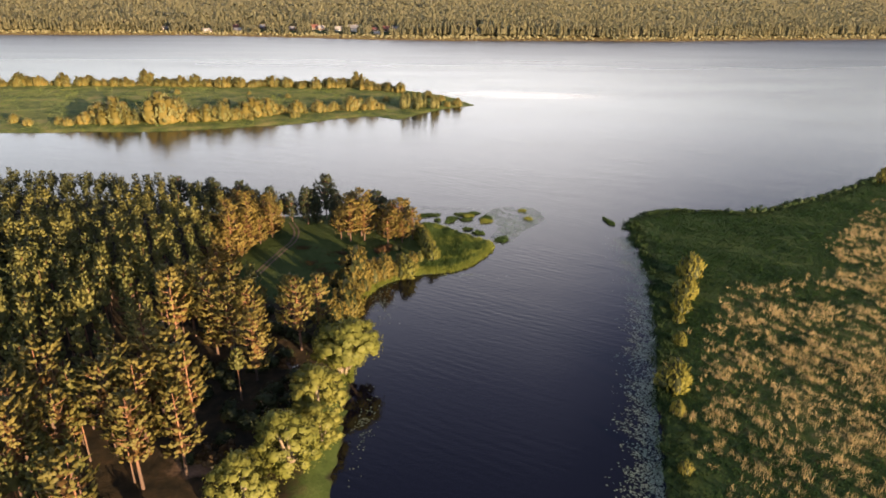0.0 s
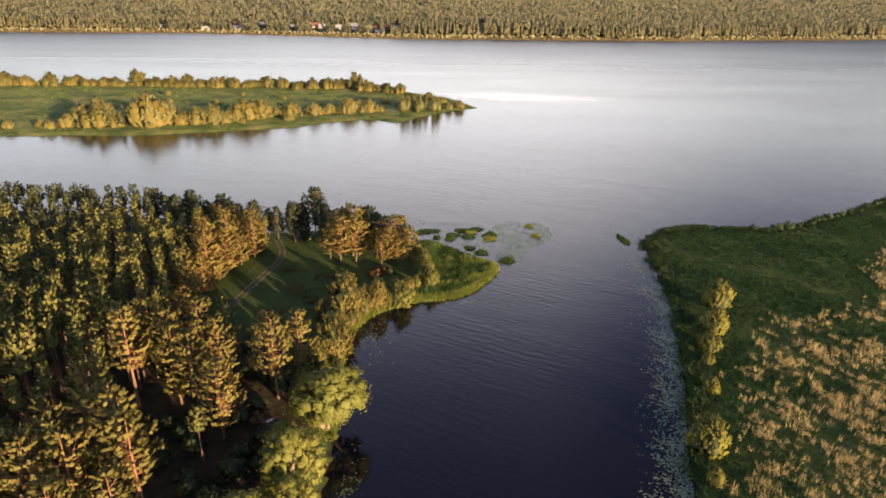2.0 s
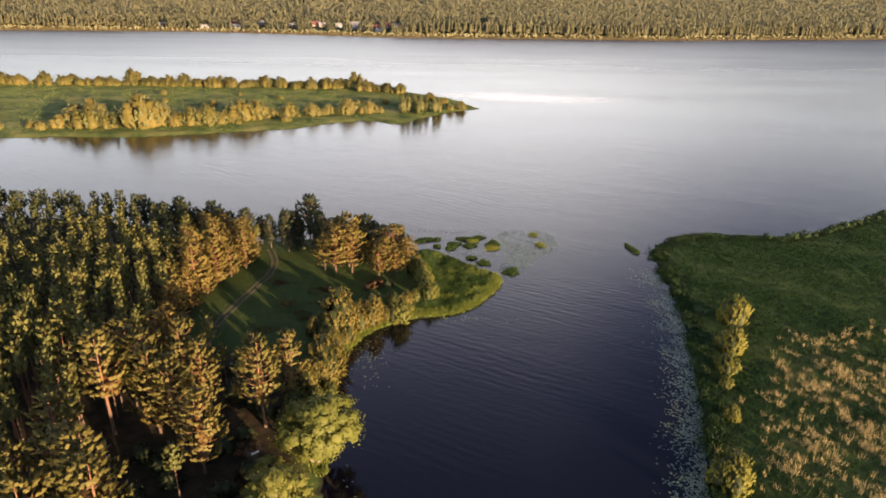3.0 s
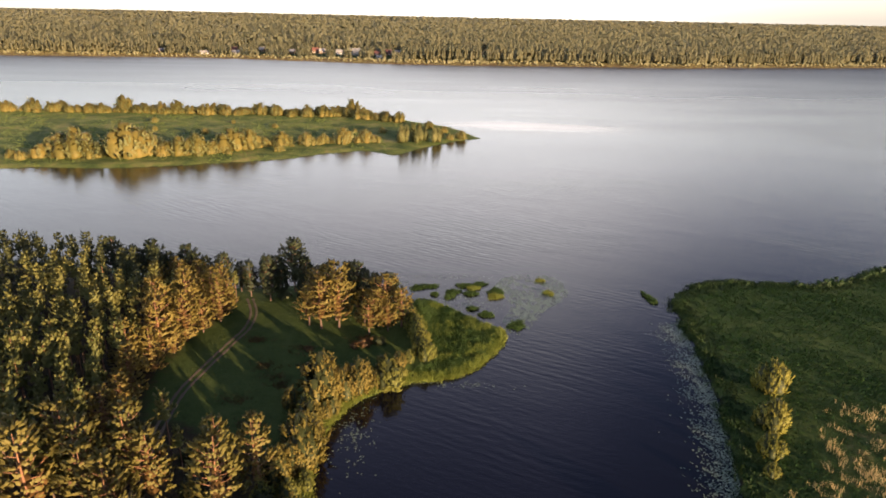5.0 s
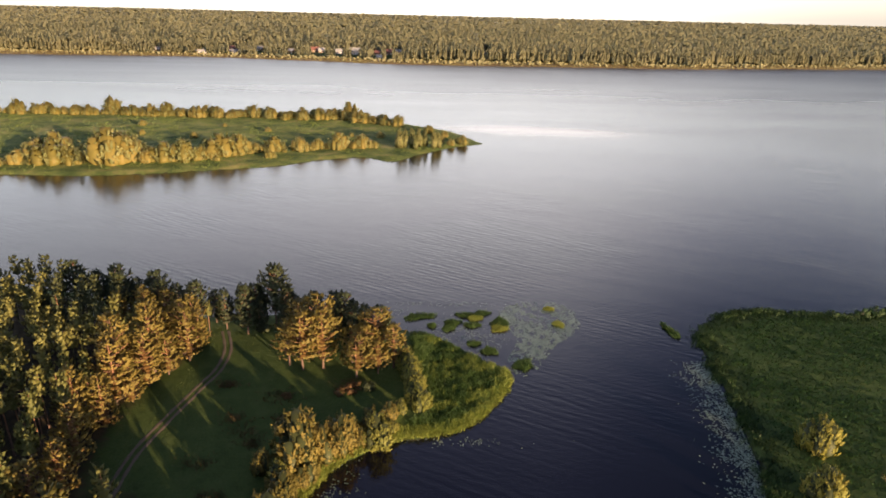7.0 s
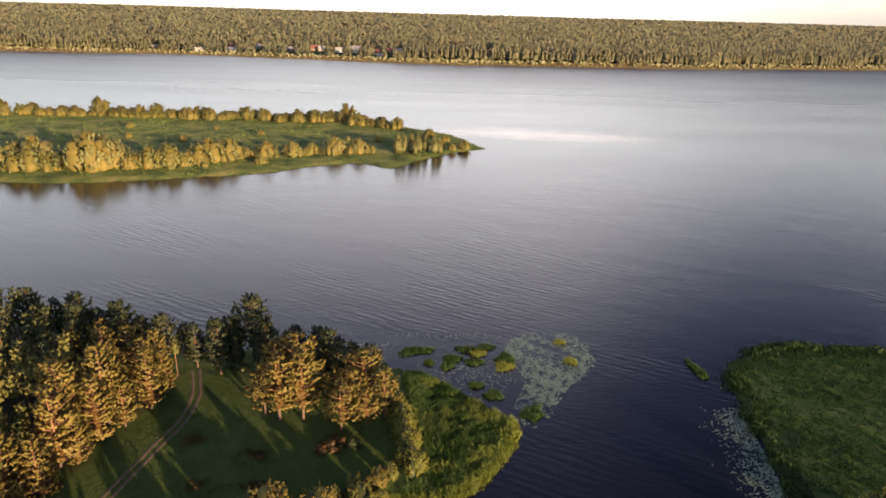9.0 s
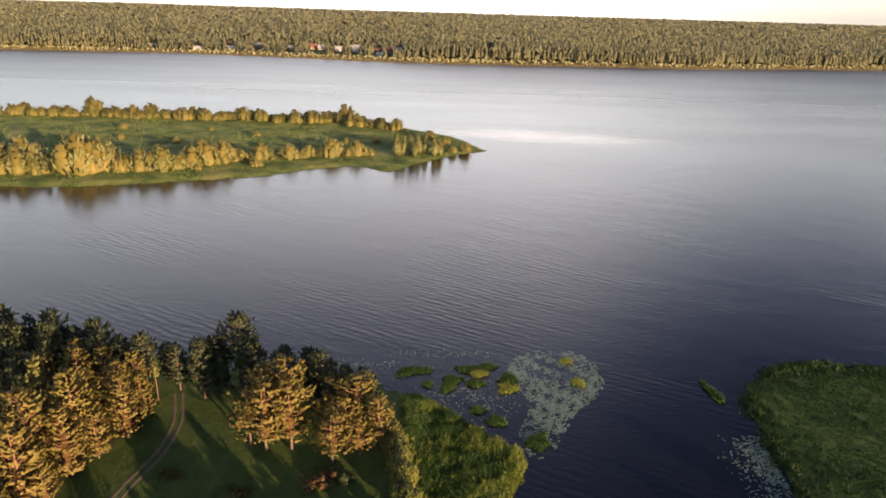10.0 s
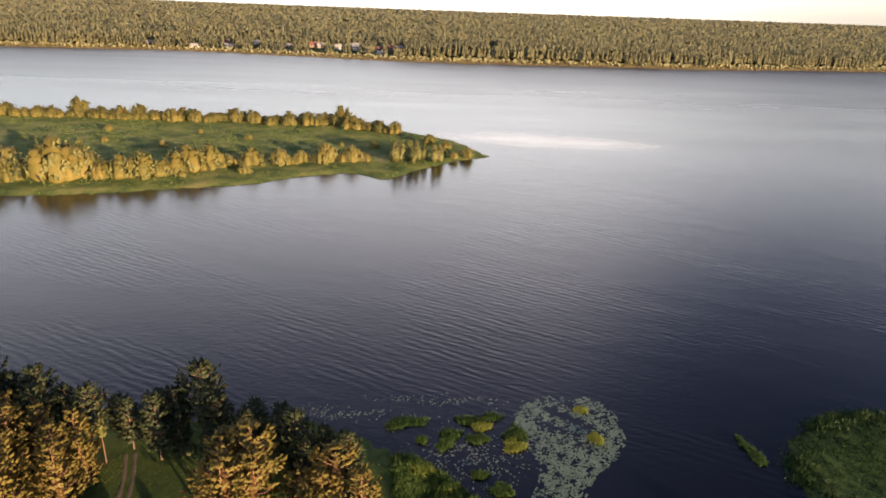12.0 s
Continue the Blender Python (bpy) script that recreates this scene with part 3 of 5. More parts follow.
    return (verts, faces), inner, limbs, bulge


def trunk_line(h, lean=0.3):
    a, k = rng.uniform(0, 6.28), rng.uniform(0.3, 1) * lean
    u = np.linspace(0, 1, 7)
    return np.stack([np.cos(a) * k * np.sin(u * 3), np.sin(a) * k * np.sin(u * 3), u * h - 0.4 * (u == 0)], 1)


def pine(h, low, radius, old, label, mat, tufts=1.0, dz=None):
    tree = tagged(new("pine_tree"), label, "tree", "pines on the wooded bank")
    (v, f), inner, limbs, bulge = pine_crown(h, low, radius, old, tufts, dz)
    part("crown", mesh_of("crown", v, f, [mat, M_TWIG if mat in (M_OLD_PINE, M_STAND_PINE) else M_LEAF_SHADE if mat is M_PINE else M_SHADED_PINE], inner, True, bulge), tree)
    u = np.linspace(0, 1, 7)
    stem = trunk_line(h * 0.97, 0.25 if old else 0.12)
    pieces = [tube(stem, (0.02 * h) * (1 - u * 0.88) * (0.75 if not old else 0.9), 7)]
    pieces += [tube(np.array(l), r, 4) for l, r in limbs]
    part("trunk", mesh_of("trunk", *joined(pieces), [M_PINE_BARK], smooth=True), tree, "flaky orange-brown bark")
    return tree


def cushions(at, size, flat=0.8):
    """Rounded uneven bodies of fourteen corners each."""
    n = len(at)
    t = np.arange(4) * math.pi / 2
    d = [(0, 0, 1)] + [(0.72 * math.cos(a), 0.72 * math.sin(a), 0.68) for a in t] + [(math.cos(a + 0.785), math.sin(a + 0.785), 0) for a in t] + [(0.72 * math.cos(a), 0.72 * math.sin(a), -0.68) for a in t] + [(0, 0, -0.9)]
    v = at[:, None] + np.array(d)[None] * [1, 1, flat] * (size[:, None] * rng.uniform(0.82, 1.18, (n, 14)))[..., None]
    f = []
    for k in range(4):
        j = (k + 1) % 4
        f += [(0, 1 + k, 1 + j), (1 + k, 5 + k, 1 + j), (1 + k, 5 + (k + 3) % 4, 5 + k), (9 + k, 5 + k, 5 + (k + 3) % 4), (9 + k, 9 + j, 5 + k), (9 + k, 13, 9 + j)]
    return v.reshape(-1, 3), (np.array(f)[None] + (np.arange(n) * 14)[:, None, None]).reshape(-1, 3)


def crown_of_leaves(clumps, leaf, per, squash=0.8, knob=0.6):
    """Leaf sprays round the shells of clumps (x, y, z, r)."""
    c = np.array(clumps)
    n = len(c) * per
    d = unit(rng.normal(size=(n, 3)) + [0, 0, 0.25])
    mid, rad = np.repeat(c[:, :3], per, 0), np.repeat(c[:, 3], per)
    at = mid + d * (rad * rng.uniform(0.45, 1.42, n))[:, None] * [1, 1, squash]
    v, f = joined([cushions(c[:, :3], c[:, 3] * 0.7, squash), leaves(at, unit(d + rng.normal(size=d.shape) * 0.45), leaf * rng.uniform(0.6, 1.35, n))])
    heart = np.concatenate([np.repeat(c[:, :3], 14, 0), np.repeat(mid, 4, 0)])
    middle = c[:, :3].mean(0) - [0, 0, 0.2 * np.ptp(c[:, 2])]
    return v, f, unit(knob * unit(v - heart) + 0.5 * unit(v - middle) + rng.normal(size=v.shape) * 0.08)


def clump_set(radius, low, high, count, size, lean=(0, 0), top=0.75):
    """Clumps filling a lumpy dome from low to high."""
    out = []
    for k in range(count):
        u = rng.random() ** 1.1
        z = low + (high - low) * u
        fit = math.sqrt(max(0.04, 1 - abs(2 * u - (1 - top * 0.4)) ** 2.2 * 0.75))
        a, r = rng.uniform(0, 6.283), radius * fit * math.sqrt(rng.uniform(0.15, 1.0))
        s = size * rng.uniform(0.65, 1.3)
        out.append((lean[0] * u + r * math.cos(a), lean[1] * u + r * math.sin(a), max(z - s * 0.3, s * 0.55), s))
    return out


def broadleaf(name, h, radius, label, mat, count, size, leaf, per, low=0.22, stems=4, lean=(0, 0), category="tree", group="", bark_mat=None, knob=0.4):
    tree = tagged(new(name), label, category, group)
    clumps = clump_set(radius - size * 0.5, h * low, h - size * 0.7, count, size, lean)
    v, f, bulge = crown_of_leaves(clumps, leaf, per, knob=knob)
    part("crown", mesh_of("crown", v, f, [mat], smooth=True, bulge=bulge), tree)
    pieces = []
    for k in range(stems):
        c = clumps[rng.integers(len(clumps))]
        end = np.array(c[:3])
        mid = end * [0.45, 0.45, 0.5] + rng.normal(size=3) * 0.15
        pieces.append(tube([(0.15 * math.cos(k * 2.4), 0.15 * math.sin(k * 2.4), -0.4), mid * 0.45, mid, end * 0.8 + mid * 0.2, end], np.array([0.032, 0.026, 0.02, 0.012, 0.004]) * h, 6))
    part("trunk", mesh_of("trunk", *joined(pieces), [bark_mat or M_WILLOW_BARK], smooth=True), tree, "branching grey-brown stems")
    return tree


def shoot_bush(name, h, radius, label, mat, domes, count, length, width, category="bush", group="", upright=0.9, sprays=400, core=None):
    """A bush of several rounded heads, each a sheaf of leafy shoots that sweep out and up round a darker body."""
    tree = tagged(new(name), label, category, group)
    at, way, mid, bodies = [], [], [], []
    for k in range(domes):
        a = 6.283 * k / domes + rng.normal() * 0.4
        off = radius * (rng.uniform(0.3, 0.62) if k else 0.0)
        r, tall = radius * (rng.uniform(0.42, 0.62) if k else 0.66), h * (rng.uniform(0.55, 0.9) if k else 1.0)
        c = np.array([off * math.cos(a), off * math.sin(a), 0])
        m = round(count * (1.6 if k == 0 else 0.85) / domes)
        t, u = rng.uniform(0, 6.283, m), rng.uniform(0.02, 1, m)
        out = np.column_stack([np.cos(t), np.sin(t), np.zeros(m)])
        fit = np.sqrt(np.maximum(0.02, 1 - u ** 3.0)) * np.minimum(1, 0.72 + 0.8 * u) * rng.uniform(0.7, 1.05, m)
        p = c + out * (r * fit)[:, None] + np.column_stack([np.zeros((m, 2)), u * (tall - length * 0.7)])
        at.append(p), way.append(unit(out * rng.uniform(0.25, 0.75, (m, 1)) * fit[:, None] + rng.normal(size=(m, 3)) * 0.16 + [0, 0, upright]))
        mid.append(np.repeat([c + [0, 0, tall * 0.35]], m, 0))
        for z in np.arange(0.18, 0.86, 0.2):
            bodies.append((*(c + [0, 0, z * tall]), r * 0.56 * math.sqrt(1 - z ** 2.2)))
    at, way, mid, bodies = np.concatenate(at), np.concatenate(way), np.concatenate(mid), np.array(bodies)
    v, f, own = plumes(at - way * length * 0.35, way, length * rng.uniform(0.7, 1.25, len(at)), width * rng.uniform(0.75, 1.3, len(at)))
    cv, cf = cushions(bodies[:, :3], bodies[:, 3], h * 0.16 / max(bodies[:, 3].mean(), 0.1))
    pick = rng.integers(len(at), size=sprays)
    turn = unit(rng.normal(size=(sprays, 3)) + 0.8 * unit(at[pick] - mid[pick]))
    lv, lf = leaves(at[pick] + way[pick] * length * rng.uniform(-0.4, 0.7, (sprays, 1)) + rng.normal(size=(sprays, 3)) * width * 1.1, turn, width * rng.uniform(0.7, 1.5, sprays))
    hub = np.concatenate([np.repeat(mid, len(v) // len(at), 0), np.repeat(bodies[:, :3] * [1, 1, 0.6], 14, 0), np.repeat(mid[pick], 4, 0)])
    verts, faces = joined([(v, f), (cv, cf), (lv, lf)])
    bulge = unit(0.5 * unit(verts - hub) + 0.35 * unit(verts - [0, 0, h * 0.25]) + 0.42 * np.concatenate([own, unit(cv - hub[len(v):len(v) + len(cv)]), 1.6 * np.repeat(turn, 4, 0)]))
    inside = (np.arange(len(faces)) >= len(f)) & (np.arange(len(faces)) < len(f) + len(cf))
    # bodies take a darker colour: shade painted into the gaps between shoots
    part("crown", mesh_of("crown", verts, faces, [mat, core or M_LEAF_SHADE], inside, True, bulge), tree)
    stems = [tube([(0.1 * k, 0, -0.3), (bodies[4 * k % len(bodies)][0] * 0.6, bodies[4 * k % len(bodies)][1] * 0.6, h * 0.3), tuple(bodies[4 * k % len(bodies)][:2]) + (h * 0.45,)], (0.02 * h, 0.014 * h, 0.004 * h), 5) for k in range(3)]
    part("trunk", mesh_of("trunk", *joined(stems), [M_WILLOW_BARK], smooth=True), tree, "branching grey-brown stems")
    return tree


USED = set()


def stand(tree, x, y, scale=1.0, tall=1.0, turn=None, sink=0.05):
    """Stand a tree, or a copy of it once it stands already, on the land."""
    turn = rng.uniform(0, 360) if turn is None else turn
    m = pose(x, y, height(x, y) - sink, 0, 0, turn) @ Matrix.Diagonal((scale, scale, scale * tall, 1))
    if tree.name in USED:
        return copy_thing(tree, m)
    USED.add(tree.name)
    tree.matrix_basis = m
    return tree


OLD = "tall Scots pine with an orange trunk and spreading needle crown"
old_pines = [pine(14, low, r, True, OLD, M_OLD_PINE, t) for low, r, t in ((0.2, 3.5, 1.0), (0.24, 3.9, 1.05), (0.18, 3.3, 1.0), (0.26, 3.6, 1.0), (0.22, 3.8, 1.05))]
bare_pines = [pine(14, low, r, True, "tall Scots pine with a long bare orange trunk", M_STAND_PINE, t) for low, r, t in ((0.34, 3.0, 1.0), (0.28, 3.3, 1.0), (0.4, 2.9, 1.0))]
stand_pines = [pine(14, low, r, True, "olive-green Scots pine with a broad layered crown", M_STAND_PINE) for low, r in ((0.2, 3.4), (0.28, 3.6), (0.16, 3.2))]
full_pines = [pine(14, low, r, True, "bushy Scots pine with foliage down to the ground", M_OLD_PINE, 1.1) for low, r in ((0.06, 3.9), (0.09, 3.6), (0.05, 4.2))]
# far-edge pines: the shadow of the trees before them is painted into their needles
shaded = [pine(13, 0.16, 3.0, True, "pine at the far water's edge with shade in its needle colour", M_SHADED_PINE, 1.5, 0.62), pine(13, 0.24, 3.7, True, "pine at the far water's edge with shade in its needle colour", M_SHADED_PINE, 1.5, 0.6)]
# pines of the open ground: x, y, height
OPEN_PINES = [(-43.5, 67, 14.5), (-39.5, 67.5, 14.5), (-36, 73, 15.5), (-40.5, 75, 13.5), (-46.5, 75, 13), (-33.5, 69.5, 13.5), (-52.5, 63, 15), (-54, 71, 14),
              (-41, 97, 14), (-37.3, 99.5, 14), (-35.5, 91.5, 13), (-24.5, 94.5, 14.3), (-22.6, 101.3, 11.8), (-29.8, 85.2, 14), (-27.2, 101.5, 11), (-38.4, 92.5, 13.5), (-34, 98, 12.5)]
NEAR_STAND = [(-50, 57.5, 13), (-37.5, 61, 13.5), (-33, 63.5, 12.5), (-38, 50, 13.5), (-47, 62.5, 12.5), (-45, 82, 13), (-44.5, 92, 13), (-45.5, 101, 13)]
EDGE_PINES = [(-48.3, 133.5, 13.5), (-50.5, 139, 13), (-47, 143.5, 13.5), (-42.6, 147.2, 13), (-45, 151, 13.5), (-44.6, 155, 13), (-49.3, 155.2, 13.5), (-52.5, 154, 13.5),
              (-57, 153.5, 13.5), (-55, 158, 13.5), (-46, 139, 12.5), (-50.5, 127, 13), (-47, 120, 12.5), (-48.5, 147.5, 13.5), (-47.2, 128, 10.5), (-44.4, 142.8, 10.5), (-46.5, 134.5, 9), (-42.4, 151.8, 10), (-45.5, 114, 11), (-44.5, 108, 12)]
POINT_PINES = [(-22.6, 145.3, 13.4), (-20.4, 149.3, 14.2), (-19.3, 145.8, 12.3), (-23.8, 149.4, 13), (-25.2, 146.6, 10.5), (-13.2, 143.4, 11.2), (-10.6, 149, 12.8), (-7.3, 146.8, 11.8), (-14.6, 148, 11.4),
               (-9.8, 144.8, 11.6), (-11.8, 146.4, 12)]
for k, (x, y, h) in enumerate(OPEN_PINES[:8] + NEAR_STAND + OPEN_PINES[8:] + EDGE_PINES + POINT_PINES):
    h = h * (0.93 if y < 150 else 0.8) if (x, y, h) in EDGE_PINES else h
    kinds = bare_pines if k < 15 else stand_pines if y < 105 else full_pines if x < -42 and y > 105 else old_pines
    stand(kinds[k % len(kinds)], x, y, h / 14 * rng.uniform(0.95, 1.05), 0.88 if y > 142 and x > -27 else 1.0)
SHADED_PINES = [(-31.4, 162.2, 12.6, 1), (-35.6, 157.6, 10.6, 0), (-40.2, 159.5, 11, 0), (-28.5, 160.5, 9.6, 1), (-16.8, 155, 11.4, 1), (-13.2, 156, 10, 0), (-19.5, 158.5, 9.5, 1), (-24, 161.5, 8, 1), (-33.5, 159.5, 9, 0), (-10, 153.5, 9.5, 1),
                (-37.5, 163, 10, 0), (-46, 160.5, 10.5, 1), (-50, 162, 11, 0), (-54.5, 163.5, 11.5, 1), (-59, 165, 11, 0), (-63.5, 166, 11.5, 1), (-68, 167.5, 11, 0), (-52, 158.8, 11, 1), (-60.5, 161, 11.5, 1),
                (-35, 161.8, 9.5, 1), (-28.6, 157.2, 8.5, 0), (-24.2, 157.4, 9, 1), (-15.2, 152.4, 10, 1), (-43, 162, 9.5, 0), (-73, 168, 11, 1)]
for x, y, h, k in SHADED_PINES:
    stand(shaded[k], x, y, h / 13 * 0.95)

YOUNG = "slender young pine in a dense plantation"
young = [pine(12, low, r, False, YOUNG, M_PINE) for low, r in ((0.6, 1.75), (0.57, 1.9), (0.63, 1.65), (0.58, 1.95), (0.61, 1.8))]
for x, y, h in [(-47.2, 58, 9.8), (-43, 57.5, 9.2), (-36, 107.5, 9.5), (-30.5, 79.5, 8.5), (-42.3, 156.3, 6.8), (-39, 62, 8.5), (-48, 66, 9), (-33, 104, 8)]:
    stand(young[int(-x) % 5], x, y, h / 12 * 1.1)
places = []
grid = 3.65
for iy in range(40):
    for ix in range(43):
        x, y = -40 - ix * grid * 0.93 + rng.normal() * 0.75 - (iy % 2) * 1.7, 36 + iy * grid + rng.normal() * 0.75
        places.append((x, y))
places = np.array(places)
far_in = inside_by(places[:, 0], places[:, 1], PINE_WOOD)
# the wood thins out in a few dark hollows
hollow = wavy(places[:, 0], places[:, 1], 9, 21)
seen = places[:, 0] > -50 - 0.72 * (places[:, 1] - 36) - 16
places = places[(far_in > 0) & (hollow < 0.95) & seen & (rng.random(len(places)) < np.where((places[:, 1] < 84) & (places[:, 0] > -56), 0.72, 1.0))]
placed = np.array([(x, y) for x, y, *_ in OPEN_PINES + EDGE_PINES + NEAR_STAND])
places = np.array([p for p in places if np.hypot(*(placed - p).T).min() > 2.9])
order = np.argsort(np.hypot(places[:, 0] + 20, places[:, 1] - 60) + 0.0)
near, rest = places[order[:290]], places[order[290:]]
grown = (1.05 + 0.05 * wavy(places[order][:, 0], places[order][:, 1], 12, 23)) * (1 - 0.18 * np.clip((places[order][:, 1] - 118) / 20, 0, 1)) * (1 + 0.27 * np.clip((-places[order][:, 0] - 46) / 18, 0, 1) * np.clip((130 - places[order][:, 1]) / 25, 0, 1))
shaded_young = [pine(12, low, r, False, "young plantation pine with shade painted into its needles", M_SHADED_PINE) for low, r in ((0.4, 1.8), (0.45, 1.95))]
stand(shaded_young[0], -66.5, 151.5, 0.85), stand(shaded_young[1], -73, 157.5, 0.85)
px, py = places[order].T
# hollows and the far edge get needle colours with their shade painted in
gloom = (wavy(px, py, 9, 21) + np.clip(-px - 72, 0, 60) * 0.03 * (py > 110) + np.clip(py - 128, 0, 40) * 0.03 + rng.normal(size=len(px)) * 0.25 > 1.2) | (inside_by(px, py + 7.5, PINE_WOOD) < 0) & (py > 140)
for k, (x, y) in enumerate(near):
    stand(shaded_young[int(x * 7) % 2] if gloom[k] else young[k % 5], x, y, rng.uniform(0.88, 1.06) * grown[k], rng.uniform(0.94, 1.08))
crowns, dark_faces, swell = [], [], []
for k, (x, y) in enumerate(rest):
    (v, f), inner, _, bulge = pine_crown(12, 0.6, 1.8, False, 0.95, 0.75, 1)
    s = rng.uniform(0.88, 1.08) * grown[290 + k]
    crowns.append((v * s + [x, y, height(x, y)], f))
    swell.append(bulge)
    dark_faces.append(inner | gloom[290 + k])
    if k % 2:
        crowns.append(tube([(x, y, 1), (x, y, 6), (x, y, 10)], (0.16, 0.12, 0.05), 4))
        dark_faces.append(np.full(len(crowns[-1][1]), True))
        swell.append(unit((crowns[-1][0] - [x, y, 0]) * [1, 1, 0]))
tagged(new("pine_wood", mesh_of("pine_wood", *joined(crowns), [M_PINE, M_LEAF_SHADE], np.concatenate(dark_faces), bulge=np.concatenate(swell))), "dense plantation of young pines along the river", "forest", kind="stuff")

# willows and bushes on the wooded bank
willow = broadleaf("willow_tree", 10.4, 5.9, "broad sunlit willow leaning over the dark water", M_WILLOW, 150, 1.05, 0.18, 64, 0.4, 9, (1.6, 0.4))
stand(willow, -16.3, 88.8, turn=0)
willows = [broadleaf("willow_tree", 8.4, 4.6, "yellow-green willow on the water's edge", M_WILLOW, 105, 0.8, 0.18, 54, 0.12, 5, (0.8, 0)) for _ in range(2)]
for k, (x, y, s) in enumerate([(-18.7, 77.5, 1.0), (-20.3, 66.3, 1.05), (-17.2, 71.5, 0.75), (-24, 58.5, 0.9), (-21, 83, 0.55)]):
    stand(willows[k % 2], x, y, s)
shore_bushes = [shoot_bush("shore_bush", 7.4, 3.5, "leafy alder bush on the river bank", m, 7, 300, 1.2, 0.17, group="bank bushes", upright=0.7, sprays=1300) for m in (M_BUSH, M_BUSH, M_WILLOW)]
for k, (x, y, s) in enumerate([(-18.3, 122.6, 1.2), (-12.8, 125.9, 0.9), (-8.2, 127.7, 0.8), (-18.4, 108.4, 1.0), (-18.6, 115.6, 0.8), (-17.0, 103.5, 0.55), (-15.4, 124.6, 0.6), (-10.4, 127.2, 0.5), (-5.2, 147.2, 0.75),
                               (-4.2, 143.4, 0.82), (-3.2, 139.5, 0.72), (-2.4, 135.6, 0.75), (-17.6, 111.8, 0.45), (-17.2, 118.8, 0.5), (-21.5, 99.5, 0.6), (-19.6, 94, 0.5), (-22.5, 120, 0.6), (-6.2, 130.2, 0.4),
                               (-3.6, 137.5, 0.6), (-4.8, 145.2, 0.7), (-3.8, 141.4, 0.7), (-20.8, 104.5, 0.6), (-18.2, 98.5, 0.55), (-18.6, 101, 0.6), (-19.2, 106, 0.55), (-19.8, 113.6, 0.6),
                               (-20, 118, 0.7), (-16.8, 120.8, 0.55), (-14, 127.2, 0.5), (-11.8, 129, 0.55), (-9.4, 130, 0.5), (-6.8, 132.5, 0.5), (-5.2, 134, 0.45)]):
    stand(shore_bushes[2 if x > -6 else k % 3], x, y, s)
rusty = broadleaf("rusty_bush", 1.7, 1.5, "low rust-brown bush on the forest floor", M_RUST, 12, 0.5, 0.17, 26, 0.1, 3, category="bush", group="rusty bushes")
for x, y, s in [(-25.8, 89.8, 1.1), (-31, 66.5, 1.3), (-28.8, 68.2, 1.0), (-13.3, 139.6, 1.0), (-15.2, 138.6, 0.7), (-23.5, 137, 0.6)]:
    stand(rusty, x, y, s)
under = broadleaf("undergrowth_bush", 2.6, 1.9, "dark green undergrowth bush beneath pines", M_SHADED_PINE, 16, 0.75, 0.22, 30, 0.1, 3, category="bush", group="undergrowth")
for x, y, s in [(-27, 91.5, 1.0), (-29, 90, 1.1), (-24, 84.5, 1.2), (-26, 81, 1.0), (-23, 79, 0.9), (-28, 74, 1.0), (-25, 97.8, 1.0), (-21, 97, 1.3), (-22, 105.5, 1.2), (-25.5, 72, 0.8), (-33, 159.5, 0.9),
                (-26, 157.8, 1.0), (-11, 140.2, 0.7), (-30, 70, 0.8), (-27, 65, 1.1), (-34, 66, 0.7), (-37, 80, 1.0), (-33, 83.5, 1.0), (-30.5, 76, 1.1), (-26.5, 77.5, 1.2), (-31, 88.5, 1.0),
                (-39, 87, 1.0), (-42, 77.5, 0.9), (-35, 86, 1.1), (-28, 99.5, 1.0), (-31, 101, 1.0), (-46, 55, 0.9), (-40, 57, 0.8), (-35, 55, 0.9), (-24.5, 66, 0.9), (-27.5, 105, 0.8), (-33.5, 107, 0.8)]:
    stand(under, x, y, s)

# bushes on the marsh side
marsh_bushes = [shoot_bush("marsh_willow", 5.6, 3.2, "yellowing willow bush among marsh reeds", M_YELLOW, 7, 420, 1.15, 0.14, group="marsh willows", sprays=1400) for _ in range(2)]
for k, (x, y, s, tall) in enumerate([(56, 128.4, 0.98, 1.15), (51.6, 118.6, 0.95, 1.05), (48, 112, 0.7, 0.9), (37.8, 85.8, 1.1, 0.95), (43.5, 99.3, 0.45, 1.0), (36, 79, 0.42, 1.1), (32.5, 66, 0.36, 1.0),
                                     (151, 207, 0.95, 1.1), (46, 107.5, 0.4, 1)]):
    stand(marsh_bushes[k % 2], x, y, s, tall)

shrub = broadleaf("marsh_shrub", 2.0, 1.6, "dark low shrub on the marsh shoreline", M_SHORE, 12, 0.6, 0.2, 26, 0.05, 3, category="bush", group="marsh shrubs")
for x in np.arange(84, 172, 2.6):
    y = float(np.interp(x, [83, 92, 118, 142, 157, 210], [174.2, 174.6, 188.4, 205.4, 213.2, 234]))
    stand(shrub, x + rng.normal() * 0.5, y - rng.uniform(0.2, 1.6), rng.uniform(0.5, 1.15) * (1.5 if abs(x - 93) < 3 else 1), rng.uniform(0.8, 1.2))

